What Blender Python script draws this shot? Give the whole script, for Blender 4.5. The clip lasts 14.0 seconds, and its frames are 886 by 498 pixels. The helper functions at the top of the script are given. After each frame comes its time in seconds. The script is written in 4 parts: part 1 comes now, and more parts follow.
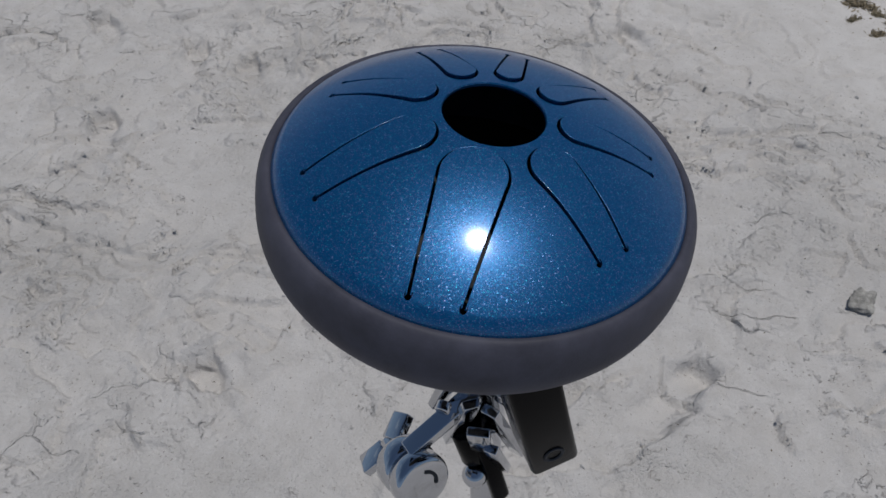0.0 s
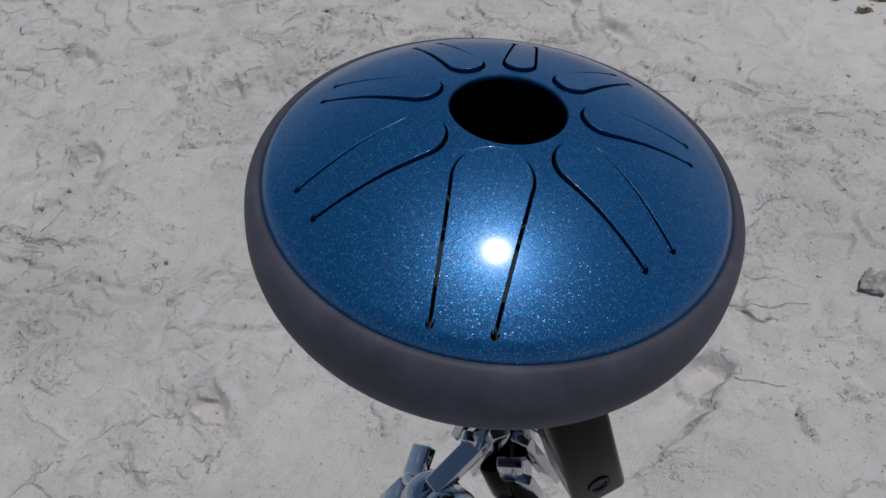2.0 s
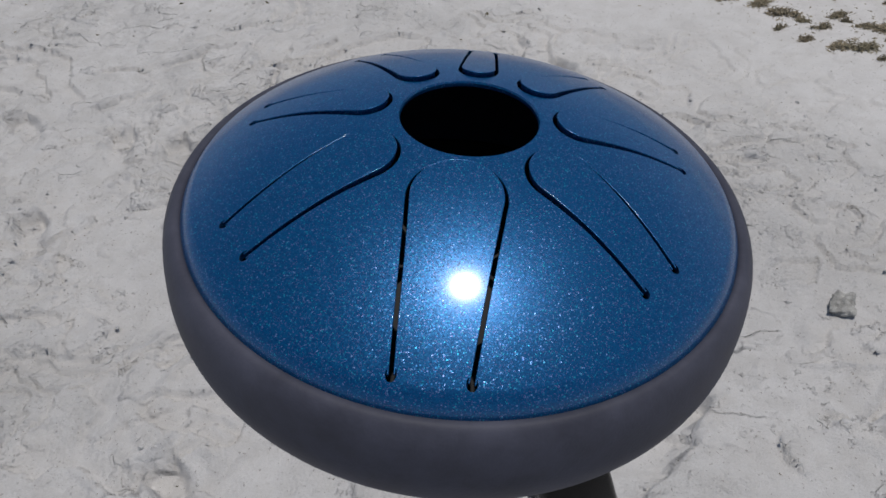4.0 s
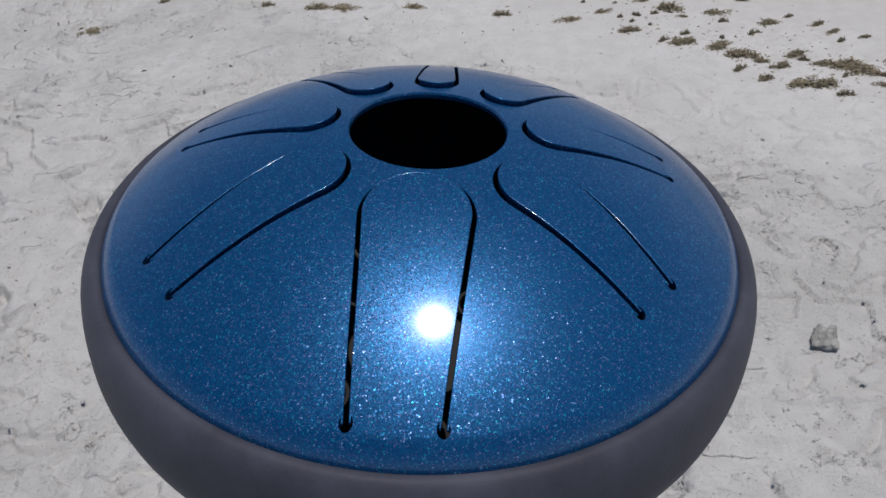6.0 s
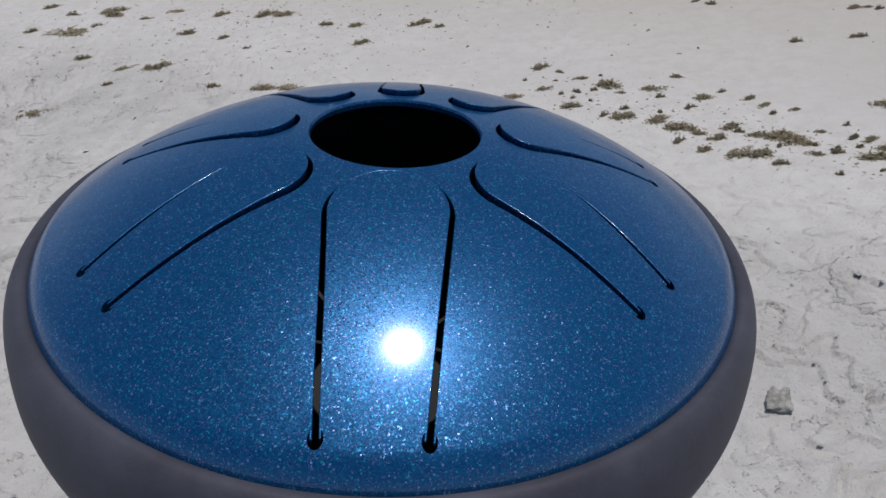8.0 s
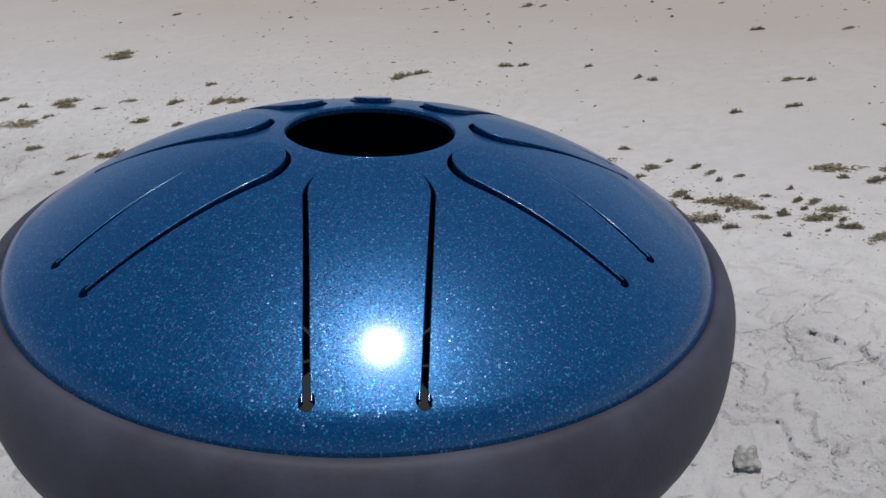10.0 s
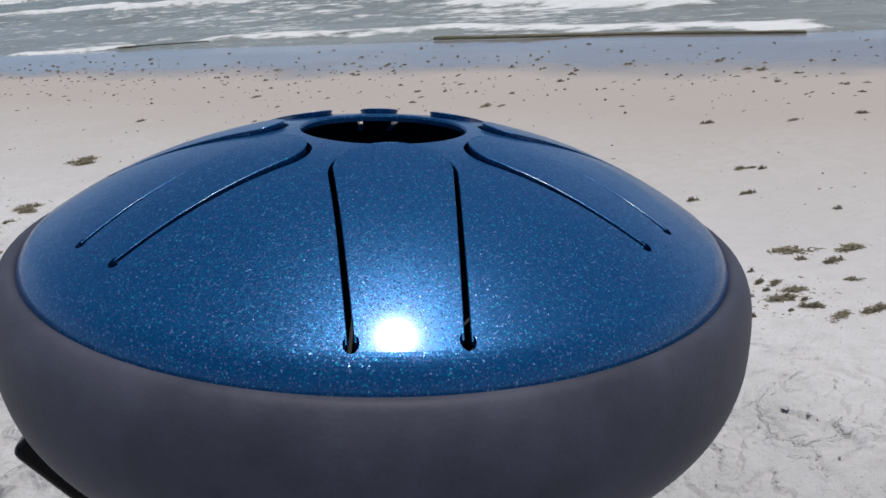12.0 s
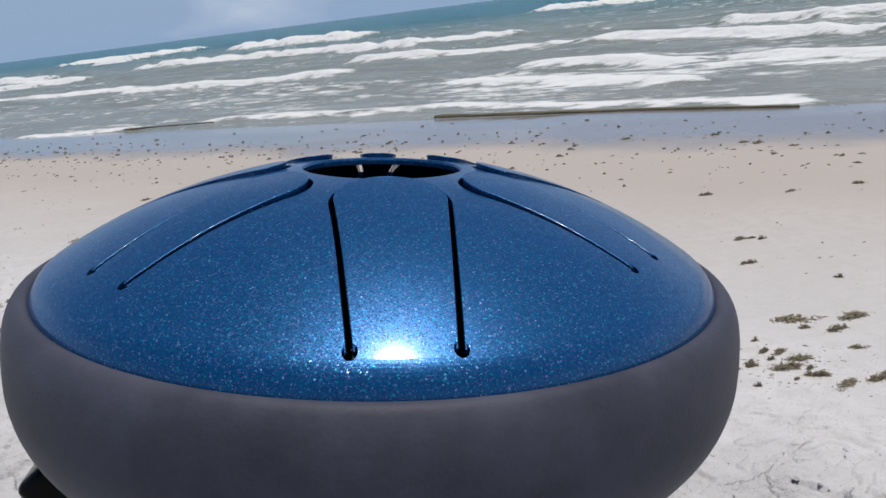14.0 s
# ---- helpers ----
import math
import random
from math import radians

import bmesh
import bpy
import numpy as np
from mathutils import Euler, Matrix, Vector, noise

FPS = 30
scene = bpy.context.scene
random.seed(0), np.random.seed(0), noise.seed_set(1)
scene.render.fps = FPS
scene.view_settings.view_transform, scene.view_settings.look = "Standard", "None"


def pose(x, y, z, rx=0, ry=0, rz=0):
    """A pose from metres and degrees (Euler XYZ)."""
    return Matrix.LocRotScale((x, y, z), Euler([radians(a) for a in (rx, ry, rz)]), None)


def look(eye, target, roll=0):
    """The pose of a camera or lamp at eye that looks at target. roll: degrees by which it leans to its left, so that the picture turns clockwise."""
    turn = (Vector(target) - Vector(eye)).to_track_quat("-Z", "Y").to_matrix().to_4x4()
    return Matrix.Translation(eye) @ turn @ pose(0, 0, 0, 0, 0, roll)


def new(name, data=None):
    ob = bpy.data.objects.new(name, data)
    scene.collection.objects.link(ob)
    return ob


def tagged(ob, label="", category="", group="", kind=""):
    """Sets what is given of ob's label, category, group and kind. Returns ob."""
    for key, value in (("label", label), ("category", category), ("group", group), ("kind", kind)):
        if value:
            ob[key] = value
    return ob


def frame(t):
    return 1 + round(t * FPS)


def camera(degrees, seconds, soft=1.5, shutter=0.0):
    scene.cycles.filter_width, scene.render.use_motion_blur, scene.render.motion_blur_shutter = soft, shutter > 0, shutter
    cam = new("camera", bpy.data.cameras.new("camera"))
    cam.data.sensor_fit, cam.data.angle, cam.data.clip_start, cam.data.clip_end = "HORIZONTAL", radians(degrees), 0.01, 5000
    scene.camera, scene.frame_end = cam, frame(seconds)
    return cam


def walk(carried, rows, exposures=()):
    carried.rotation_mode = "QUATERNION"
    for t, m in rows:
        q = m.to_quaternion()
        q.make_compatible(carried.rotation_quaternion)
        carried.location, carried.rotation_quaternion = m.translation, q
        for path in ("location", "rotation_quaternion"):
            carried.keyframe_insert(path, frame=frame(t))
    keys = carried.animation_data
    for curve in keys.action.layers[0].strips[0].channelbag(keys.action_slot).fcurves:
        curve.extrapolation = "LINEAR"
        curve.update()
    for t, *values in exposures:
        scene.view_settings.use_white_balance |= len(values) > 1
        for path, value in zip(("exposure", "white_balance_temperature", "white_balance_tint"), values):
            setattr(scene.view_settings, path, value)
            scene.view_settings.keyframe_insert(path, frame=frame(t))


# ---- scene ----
cam = camera(55.83, 14.0, soft=1.6)
PATH = [
    (0, pose(0.0423, -0.3163, 1.4617, 44.638, 2.062, 9.536)),
    (0.5, pose(0.0372, -0.3122, 1.4541, 44.820, 2.657, 8.827)),
    (1, pose(0.0323, -0.3031, 1.4476, 44.792, 3.330, 8.090)),
    (1.5, pose(0.0286, -0.2915, 1.4405, 44.807, 4.048, 7.257)),
    (2, pose(0.0259, -0.2835, 1.4317, 45.077, 4.730, 6.308)),
    (2.5, pose(0.0262, -0.2737, 1.4210, 45.542, 5.367, 5.333)),
    (3, pose(0.0238, -0.2640, 1.4095, 46.338, 5.413, 4.152)),
    (5.5, pose(0.0187, -0.2338, 1.3673, 50.748, 6.167, -0.331)),
    (6, pose(0.0201, -0.2285, 1.3593, 51.679, 6.524, -1.084)),
    (6.5, pose(0.0194, -0.2252, 1.3515, 52.869, 6.591, -1.927)),
    (7, pose(0.0166, -0.2222, 1.3446, 53.957, 5.976, -2.692)),
    (7.5, pose(0.0142, -0.2225, 1.3361, 55.646, 5.912, -3.682)),
    (8, pose(0.0098, -0.2217, 1.3301, 56.820, 5.551, -4.813)),
    (8.5, pose(0.0066, -0.2225, 1.3237, 58.276, 5.856, -6.069)),
    (9, pose(0.0059, -0.2252, 1.3209, 59.197, 5.831, -6.690)),
    (11.5, pose(-0.0155, -0.2449, 1.2873, 67.282, 6.371, -11.002)),
    (12, pose(-0.0203, -0.2464, 1.2835, 68.633, 6.323, -11.346)),
    (12.5, pose(-0.0248, -0.2500, 1.2792, 70.501, 6.403, -11.744)),
    (13, pose(-0.0265, -0.2522, 1.2776, 71.810, 6.571, -11.873)),
    (13.5, pose(-0.0236, -0.2557, 1.2764, 72.868, 6.860, -11.529)),
    (14, pose(-0.0221, -0.2589, 1.2741, 73.828, 6.976, -11.388)),
]
walk(cam, PATH, exposures=[(0.0, -0.96, 6480, 10), (3.0, -0.84, 6480, 10), (6.5, -0.65, 6450, 10.5), (9.0, -0.68, 6500, 10.5), (11.5, -0.52, 6400, 11), (12.5, -0.39, 6440, 11), (14.0, -0.33, 6500, 11)])

# ---- light ----
SUN_ELEVATION, SUN_AZIMUTH = radians(79.3), radians(89)   # azimuth from +y towards +x
world = bpy.data.worlds.new("world")
scene.world = world
world.use_nodes = True
wn, wl = world.node_tree.nodes, world.node_tree.links
background = wn["Background"]
sky = wn.new("ShaderNodeTexSky")
sky.sky_type, sky.sun_disc = "NISHITA", False
sky.sun_elevation, sky.sun_rotation = SUN_ELEVATION, SUN_AZIMUTH
sky.air_density, sky.dust_density = 1.0, 0.12
sky_at = wn.new("ShaderNodeTexCoord")
height = wn.new("ShaderNodeSeparateXYZ")
wl.new(sky_at.outputs["Generated"], height.inputs[0])
haze_ramp = wn.new("ShaderNodeValToRGB")   # sea haze: strong at the horizon, gone by a third of the way up
for e, at, k in zip((haze_ramp.color_ramp.elements[0], haze_ramp.color_ramp.elements[1]), (0.0, 0.5), (1.0, 0.0)):
    e.position, e.color = at, (k, k, k, 1)
wl.new(height.outputs["Z"], haze_ramp.inputs["Fac"])
haze = wn.new("ShaderNodeMixRGB")
haze.inputs[2].default_value = (4.0, 5.7, 8.4, 1)
wl.new(haze_ramp.outputs["Color"], haze.inputs[0])
wl.new(sky.outputs["Color"], haze.inputs[1])
cloud_map = wn.new("ShaderNodeMapping")
cloud_map.inputs["Scale"].default_value = (3.0, 3.0, 8.0)
cloud_noise = wn.new("ShaderNodeTexNoise")
cloud_noise.inputs["Scale"].default_value, cloud_noise.inputs["Detail"].default_value = 1.6, 7.0
cloud_ramp = wn.new("ShaderNodeValToRGB")
cloud_ramp.color_ramp.elements[0].position, cloud_ramp.color_ramp.elements[1].position = 0.52, 0.86
cloud_mix = wn.new("ShaderNodeMixRGB")
cloud_mix.inputs[2].default_value = (8.0, 9.3, 11.0, 1)
wl.new(sky_at.outputs["Generated"], cloud_map.inputs["Vector"])
wl.new(cloud_map.outputs["Vector"], cloud_noise.inputs["Vector"])
wl.new(cloud_noise.outputs["Fac"], cloud_ramp.inputs["Fac"])
cloud_low = wn.new("ShaderNodeMapRange")   # clouds lie low, the sky overhead is clear
cloud_low.inputs[1].default_value, cloud_low.inputs[2].default_value = 0.55, 0.25
wl.new(height.outputs["Z"], cloud_low.inputs[0])
cloud_share = wn.new("ShaderNodeMath")
cloud_share.operation = "MULTIPLY"
wl.new(cloud_ramp.outputs["Color"], cloud_share.inputs[0])
wl.new(cloud_low.outputs[0], cloud_share.inputs[1])
wl.new(cloud_share.outputs[0], cloud_mix.inputs[0])
wl.new(haze.outputs["Color"], cloud_mix.inputs[1])
wl.new(cloud_mix.outputs["Color"], background.inputs["Color"])
background.inputs["Strength"].default_value = 0.085

sun = new("sun", bpy.data.lights.new("sun", "SUN"))
sun.data.energy, sun.data.angle, sun.data.color = 4.4, radians(0.53), (1.0, 0.965, 0.91)
sun_way = Vector((math.cos(SUN_ELEVATION) * math.sin(SUN_AZIMUTH), math.cos(SUN_ELEVATION) * math.cos(SUN_AZIMUTH), math.sin(SUN_ELEVATION)))
sun.matrix_world = look(sun_way * 20, (0, 0, 0))


# ---- materials ----
def material(name, color=(0.5, 0.5, 0.5), rough=0.5, metal=0.0):
    m = bpy.data.materials.new(name)
    m.use_nodes = True
    b = m.node_tree.nodes["Principled BSDF"]
    b.inputs["Base Color"].default_value = (*color, 1)
    b.inputs["Roughness"].default_value, b.inputs["Metallic"].default_value = rough, metal
    return m, m.node_tree.nodes, m.node_tree.links, b


def noise_node(n, l, scale, detail=4.0, rough=0.55, vector=None):
    t = n.new("ShaderNodeTexNoise")
    t.inputs["Scale"].default_value, t.inputs["Detail"].default_value, t.inputs["Roughness"].default_value = scale, detail, rough
    if vector is not None:
        l.new(vector, t.inputs["Vector"])
    return t.outputs["Fac"]


def ramp(n, l, fac, low, high, a=(0, 0, 0), b=(1, 1, 1)):
    r = n.new("ShaderNodeValToRGB")
    e = r.color_ramp.elements
    e[0].position, e[1].position = low, high
    e[0].color, e[1].color = (*a, 1), (*b, 1)
    l.new(fac, r.inputs["Fac"])
    return r.outputs["Color"]


def mix(n, l, fac, a, b, blend="MIX"):
    x = n.new("ShaderNodeMixRGB")
    x.blend_type = blend
    for value, slot in ((fac, 0), (a, 1), (b, 2)):
        if isinstance(value, (int, float)):
            x.inputs[slot].default_value = value if slot == 0 else (value, value, value, 1)
        elif isinstance(value, tuple):
            x.inputs[slot].default_value = (*value, 1)
        else:
            l.new(value, x.inputs[slot])
    return x.outputs["Color"]


def maths(n, l, op, a, b=0.0):
    x = n.new("ShaderNodeMath")
    x.operation = op
    for value, slot in ((a, 0), (b, 1)):
        if isinstance(value, (int, float)):
            x.inputs[slot].default_value = value
        else:
            l.new(value, x.inputs[slot])
    return x.outputs["Value"]


def bump(n, l, height, strength, distance, normal=None):
    x = n.new("ShaderNodeBump")
    x.inputs["Strength"].default_value, x.inputs["Distance"].default_value = strength, distance
    l.new(height, x.inputs["Height"])
    if normal is not None:
        l.new(normal, x.inputs["Normal"])
    return x.outputs["Normal"]


# the shore: ALONG runs with the waterline, SEAWARD out over the water
ALONG = Vector((0.7317, -0.6816, 0))
SEAWARD = Vector((0.6816, 0.7317, 0))


def shore_distance(n, l):
    at = n.new("ShaderNodeNewGeometry")
    d = n.new("ShaderNodeVectorMath")
    d.operation = "DOT_PRODUCT"
    d.inputs[1].default_value = SEAWARD
    l.new(at.outputs["Position"], d.inputs[0])
    return at.outputs["Position"], d.outputs["Value"]


def sand_material():
    m, n, l, b = material("sand")
    place, sea = shore_distance(n, l)
    broad = noise_node(n, l, 1.3, 5, 0.6, place)
    mid = noise_node(n, l, 14, 5, 0.65, place)
    grain = noise_node(n, l, 420, 3, 0.7, place)
    speck = noise_node(n, l, 130, 2, 0.5, place)
    dry = ramp(n, l, broad, 0.3, 0.7, (0.54, 0.523, 0.513), (0.62, 0.603, 0.594))
    dry = mix(n, l, ramp(n, l, mid, 0.42, 0.62), dry, (0.525, 0.506, 0.492))
    dry = mix(n, l, maths(n, l, "MULTIPLY", ramp(n, l, grain, 0.4, 0.7), 0.35), dry, (0.36, 0.34, 0.32))
    dry = mix(n, l, maths(n, l, "MULTIPLY", ramp(n, l, speck, 0.66, 0.72), 0.6), dry, (0.17, 0.15, 0.13))
    rough_patch = ramp(n, l, noise_node(n, l, 1.9, 5, 0.65, place), 0.44, 0.62)
    dry = mix(n, l, maths(n, l, "MULTIPLY", rough_patch, 0.35), dry, (0.50, 0.484, 0.468))
    # damp towards the water, glossy wet in the swash
    wobble = maths(n, l, "MULTIPLY", maths(n, l, "SUBTRACT", noise_node(n, l, 0.55, 4, 0.6, place), 0.5), 1.5)
    edge = maths(n, l, "ADD", sea, wobble)
    damp = n.new("ShaderNodeMapRange")
    damp.inputs[1].default_value, damp.inputs[2].default_value = 2.3, 5.0
    l.new(edge, damp.inputs[0])
    wet = n.new("ShaderNodeMapRange")
    wet.inputs[1].default_value, wet.inputs[2].default_value = 6.1, 6.75
    l.new(edge, wet.inputs[0])
    base = mix(n, l, maths(n, l, "MULTIPLY", damp.outputs[0], 0.85), dry, (0.40, 0.345, 0.30))
    base = mix(n, l, wet.outputs[0], base, (0.25, 0.228, 0.222))
    l.new(base, b.inputs["Base Color"])
    rough = n.new("ShaderNodeMapRange")
    rough.inputs[3].default_value, rough.inputs[4].default_value = 0.93, 0.16
    l.new(wet.outputs[0], rough.inputs[0])
    l.new(rough.outputs[0], b.inputs["Roughness"])
    b.inputs["Specular IOR Level"].default_value = 0.35
    l.new(maths(n, l, "MULTIPLY", wet.outputs[0], 0.6), b.inputs["Coat Weight"])   # a film of water
    b.inputs["Coat Roughness"].default_value, b.inputs["Coat IOR"].default_value = 0.06, 1.33
    # crust broken into ledges of two sizes, in patches
    smooth = n.new("ShaderNodeMapRange")   # trodden crust gives way to washed sand
    smooth.inputs[1].default_value, smooth.inputs[2].default_value = 1.6, 2.35
    smooth.inputs[3].default_value, smooth.inputs[4].default_value = 1.0, 0.06
    l.new(edge, smooth.inputs[0])
    dryness = smooth.outputs[0]
    drawn = n.new("ShaderNodeMapping")
    drawn.inputs["Rotation"].default_value, drawn.inputs["Scale"].default_value = (0, 0, 0.35), (1.0, 1.7, 1.0)
    l.new(place, drawn.inputs["Vector"])
    flow = drawn.outputs["Vector"]
    normal = None
    for scale, count, tall, low, high, spot in ((1.2, 4.0, 0.011, 0.55, 0.61, 3.4), (2.9, 3.0, 0.009, 0.58, 0.64, 6.0)):
        t = maths(n, l, "FRACT", maths(n, l, "MULTIPLY", noise_node(n, l, scale, 4, 0.48, flow), count))
        ledge = n.new("ShaderNodeValToRGB")
        e = ledge.color_ramp.elements
        e[0].position, e[0].color = 0.0, (0, 0, 0, 1)
        e[1].position, e[1].color = 0.5, (0.15, 0.15, 0.15, 1)
        e.new(0.962).color = (1, 1, 1, 1)
        e.new(1.0).color = (0, 0, 0, 1)
        l.new(t, ledge.inputs["Fac"])
        where = maths(n, l, "MULTIPLY", ramp(n, l, noise_node(n, l, spot, 4, 0.6, place), low, high), dryness)
        normal = bump(n, l, maths(n, l, "MULTIPLY", ledge.outputs["Color"], where), 1.0, tall, normal)
    # thin cracks, short and broken
    bend = n.new("ShaderNodeTexNoise")
    bend.inputs["Scale"].default_value, bend.inputs["Detail"].default_value = 7.0, 5.0
    l.new(place, bend.inputs["Vector"])
    pushed = n.new("ShaderNodeVectorMath")
    pushed.operation = "MULTIPLY_ADD"
    pushed.inputs[1].default_value = (0.22, 0.22, 0.22)
    l.new(bend.outputs["Color"], pushed.inputs[0])
    l.new(flow, pushed.inputs[2])
    cells = n.new("ShaderNodeTexVoronoi")
    cells.feature = "DISTANCE_TO_EDGE"
    cells.inputs["Scale"].default_value = 4.6
    l.new(pushed.outputs[0], cells.inputs["Vector"])
    crack = ramp(n, l, cells.outputs["Distance"], 0.004, 0.022)
    crack_where = maths(n, l, "MULTIPLY", ramp(n, l, noise_node(n, l, 3.1, 4, 0.6, place), 0.555, 0.60), dryness)
    normal = bump(n, l, maths(n, l, "MULTIPLY", crack, crack_where), 1.0, 0.0050, normal)
    # sparse crumbled spots of small chips
    chips = ramp(n, l, noise_node(n, l, 34, 4, 0.6, place), 0.57, 0.61)
    chip_where = maths(n, l, "MULTIPLY", ramp(n, l, noise_node(n, l, 5.5, 5, 0.65, place), 0.57, 0.64), dryness)
    normal = bump(n, l, maths(n, l, "MULTIPLY", chips, chip_where), 1.0, 0.005, normal)
    lumps = maths(n, l, "MULTIPLY", mid, dryness)
    normal = bump(n, l, lumps, 0.5, 0.02, normal)
    crumble = maths(n, l, "MULTIPLY", noise_node(n, l, 55, 4, 0.7, place), maths(n, l, "MULTIPLY", rough_patch, dryness))
    normal = bump(n, l, crumble, 0.9, 0.014, normal)
    grit = maths(n, l, "MULTIPLY", maths(n, l, "ADD", grain, speck), dryness)
    normal = bump(n, l, grit, 0.8, 0.0030, normal)
    l.new(normal, b.inputs["Normal"])
    return m


def sea_material():
    m, n, l, b = material("sea_water", rough=0.2)
    at = n.new("ShaderNodeTexCoord")
    place = at.outputs["Object"]
    part_of = n.new("ShaderNodeSeparateXYZ")
    l.new(place, part_of.inputs[0])
    out = part_of.outputs["Y"]
    far = n.new("ShaderNodeMapRange")
    far.inputs[1].default_value, far.inputs[2].default_value = 9.0, 60.0
    l.new(out, far.inputs[0])
    deep = n.new("ShaderNodeMapRange")
    deep.inputs[1].default_value, deep.inputs[2].default_value = 30.0, 80.0
    l.new(out, deep.inputs[0])
    water = mix(n, l, far.outputs[0], (0.215, 0.22, 0.195), (0.095, 0.165, 0.130))
    shift = n.new("ShaderNodeMapping")
    shift.inputs["Scale"].default_value = (0.25, 1.0, 1.0)
    l.new(place, shift.inputs["Vector"])
    water = mix(n, l, ramp(n, l, noise_node(n, l, 1.1, 7, 0.7, shift.outputs["Vector"]), 0.42, 0.66), water, (0.27, 0.295, 0.28))
    water = mix(n, l, deep.outputs[0], water, (0.001, 0.110, 0.140))
    # foam: told by the wave it belongs to, torn by noise drawn out along the shore
    stretch = n.new("ShaderNodeMapping")
    stretch.inputs["Scale"].default_value = (0.45, 1.0, 1.0)
    l.new(place, stretch.inputs["Vector"])
    torn = noise_node(n, l, 3.4, 8, 0.72, stretch.outputs["Vector"])
    lace = noise_node(n, l, 0.55, 6, 0.7, stretch.outputs["Vector"])
    foam_at = n.new("ShaderNodeAttribute")
    foam_at.attribute_name = "foam"
    foam = maths(n, l, "ADD", foam_at.outputs["Fac"], maths(n, l, "MULTIPLY", maths(n, l, "SUBTRACT", torn, 0.5), 2.9))
    foam = maths(n, l, "ADD", foam, maths(n, l, "MULTIPLY", maths(n, l, "SUBTRACT", lace, 0.5), 0.9))
    foam = ramp(n, l, foam, 0.42, 0.74)
    l.new(mix(n, l, foam, water, (0.72, 0.72, 0.71)), b.inputs["Base Color"])
    rough = n.new("ShaderNodeMapRange")
    rough.inputs[3].default_value, rough.inputs[4].default_value = 0.22, 0.85
    l.new(foam, rough.inputs[0])
    l.new(rough.outputs[0], b.inputs["Roughness"])
    b.inputs["IOR"].default_value, b.inputs["Specular IOR Level"].default_value = 1.33, 0.28
    chop = noise_node(n, l, 1.6, 6, 0.65, stretch.outputs["Vector"])
    normal = bump(n, l, chop, 0.7, 0.22)
    normal = bump(n, l, noise_node(n, l, 7.0, 5, 0.6, stretch.outputs["Vector"]), 0.8, 0.07, normal)
    normal = bump(n, l, torn, 0.5, 0.05, normal)
    l.new(normal, b.inputs["Normal"])
    return m


def flake_material():
    """Blue metallic lacquer: flakes of random lean and tint under a clear coat."""
    m, n, l, b = material("blue_flake_lacquer", (0.01, 0.08, 0.25), 0.36, 0.42)
    at = n.new("ShaderNodeTexCoord")
    place = at.outputs["Object"]

    def flakes(scale):
        v = n.new("ShaderNodeTexVoronoi")
        v.inputs["Scale"].default_value = scale
        l.new(place, v.inputs["Vector"])
        return v.outputs["Color"]

    fine, coarse = flakes(4800), flakes(2800)
    tint = n.new("ShaderNodeSeparateColor")
    l.new(coarse, tint.inputs[0])
    color = ramp(n, l, tint.outputs[0], 0.1, 0.95, (0.0, 0.048, 0.158), (0.0, 0.085, 0.228))
    color = mix(n, l, ramp(n, l, tint.outputs[1], 0.955, 1.0), color, (0.01, 0.28, 0.42))
    color = mix(n, l, ramp(n, l, tint.outputs[2], 0.965, 1.0), color, (0.13, 0.22, 0.44))
    hue = n.new("ShaderNodeSeparateColor")
    l.new(fine, hue.inputs[0])
    color = mix(n, l, ramp(n, l, hue.outputs[0], 0.94, 0.99), color, (0.14, 0.14, 0.34))
    l.new(color, b.inputs["Base Color"])

    def lean(cells, amount, normal=None):
        s = n.new("ShaderNodeVectorMath")
        s.operation = "SUBTRACT"
        s.inputs[1].default_value = (0.5, 0.5, 0.5)
        l.new(cells, s.inputs[0])
        k = n.new("ShaderNodeVectorMath")
        k.operation = "SCALE"
        # most flakes lie flat, a few stand up
        pick = n.new("ShaderNodeSeparateColor")
        l.new(cells, pick.inputs[0])
        few = maths(n, l, "MULTIPLY", maths(n, l, "POWER", pick.outputs[2], 3.0), amount)
        l.new(few, k.inputs["Scale"])
        l.new(s.outputs[0], k.inputs[0])
        a = n.new("ShaderNodeVectorMath")
        if normal is None:
            g = n.new("ShaderNodeNewGeometry")
            normal = g.outputs["Normal"]
        l.new(normal, a.inputs[0])
        l.new(k.outputs[0], a.inputs[1])
        u = n.new("ShaderNodeVectorMath")
        u.operation = "NORMALIZE"
        l.new(a.outputs[0], u.inputs[0])
        return u.outputs[0]

    l.new(lean(fine, 0.23, lean(coarse, 0.32)), b.inputs["Normal"])
    b.inputs["Coat Weight"].default_value = 0.6
    b.inputs["Coat Roughness"].default_value = 0.135
    b.inputs["Specular Tint"].default_value = (0.42, 0.62, 1.0, 1)
    b.inputs["Coat IOR"].default_value = 1.5
    return m


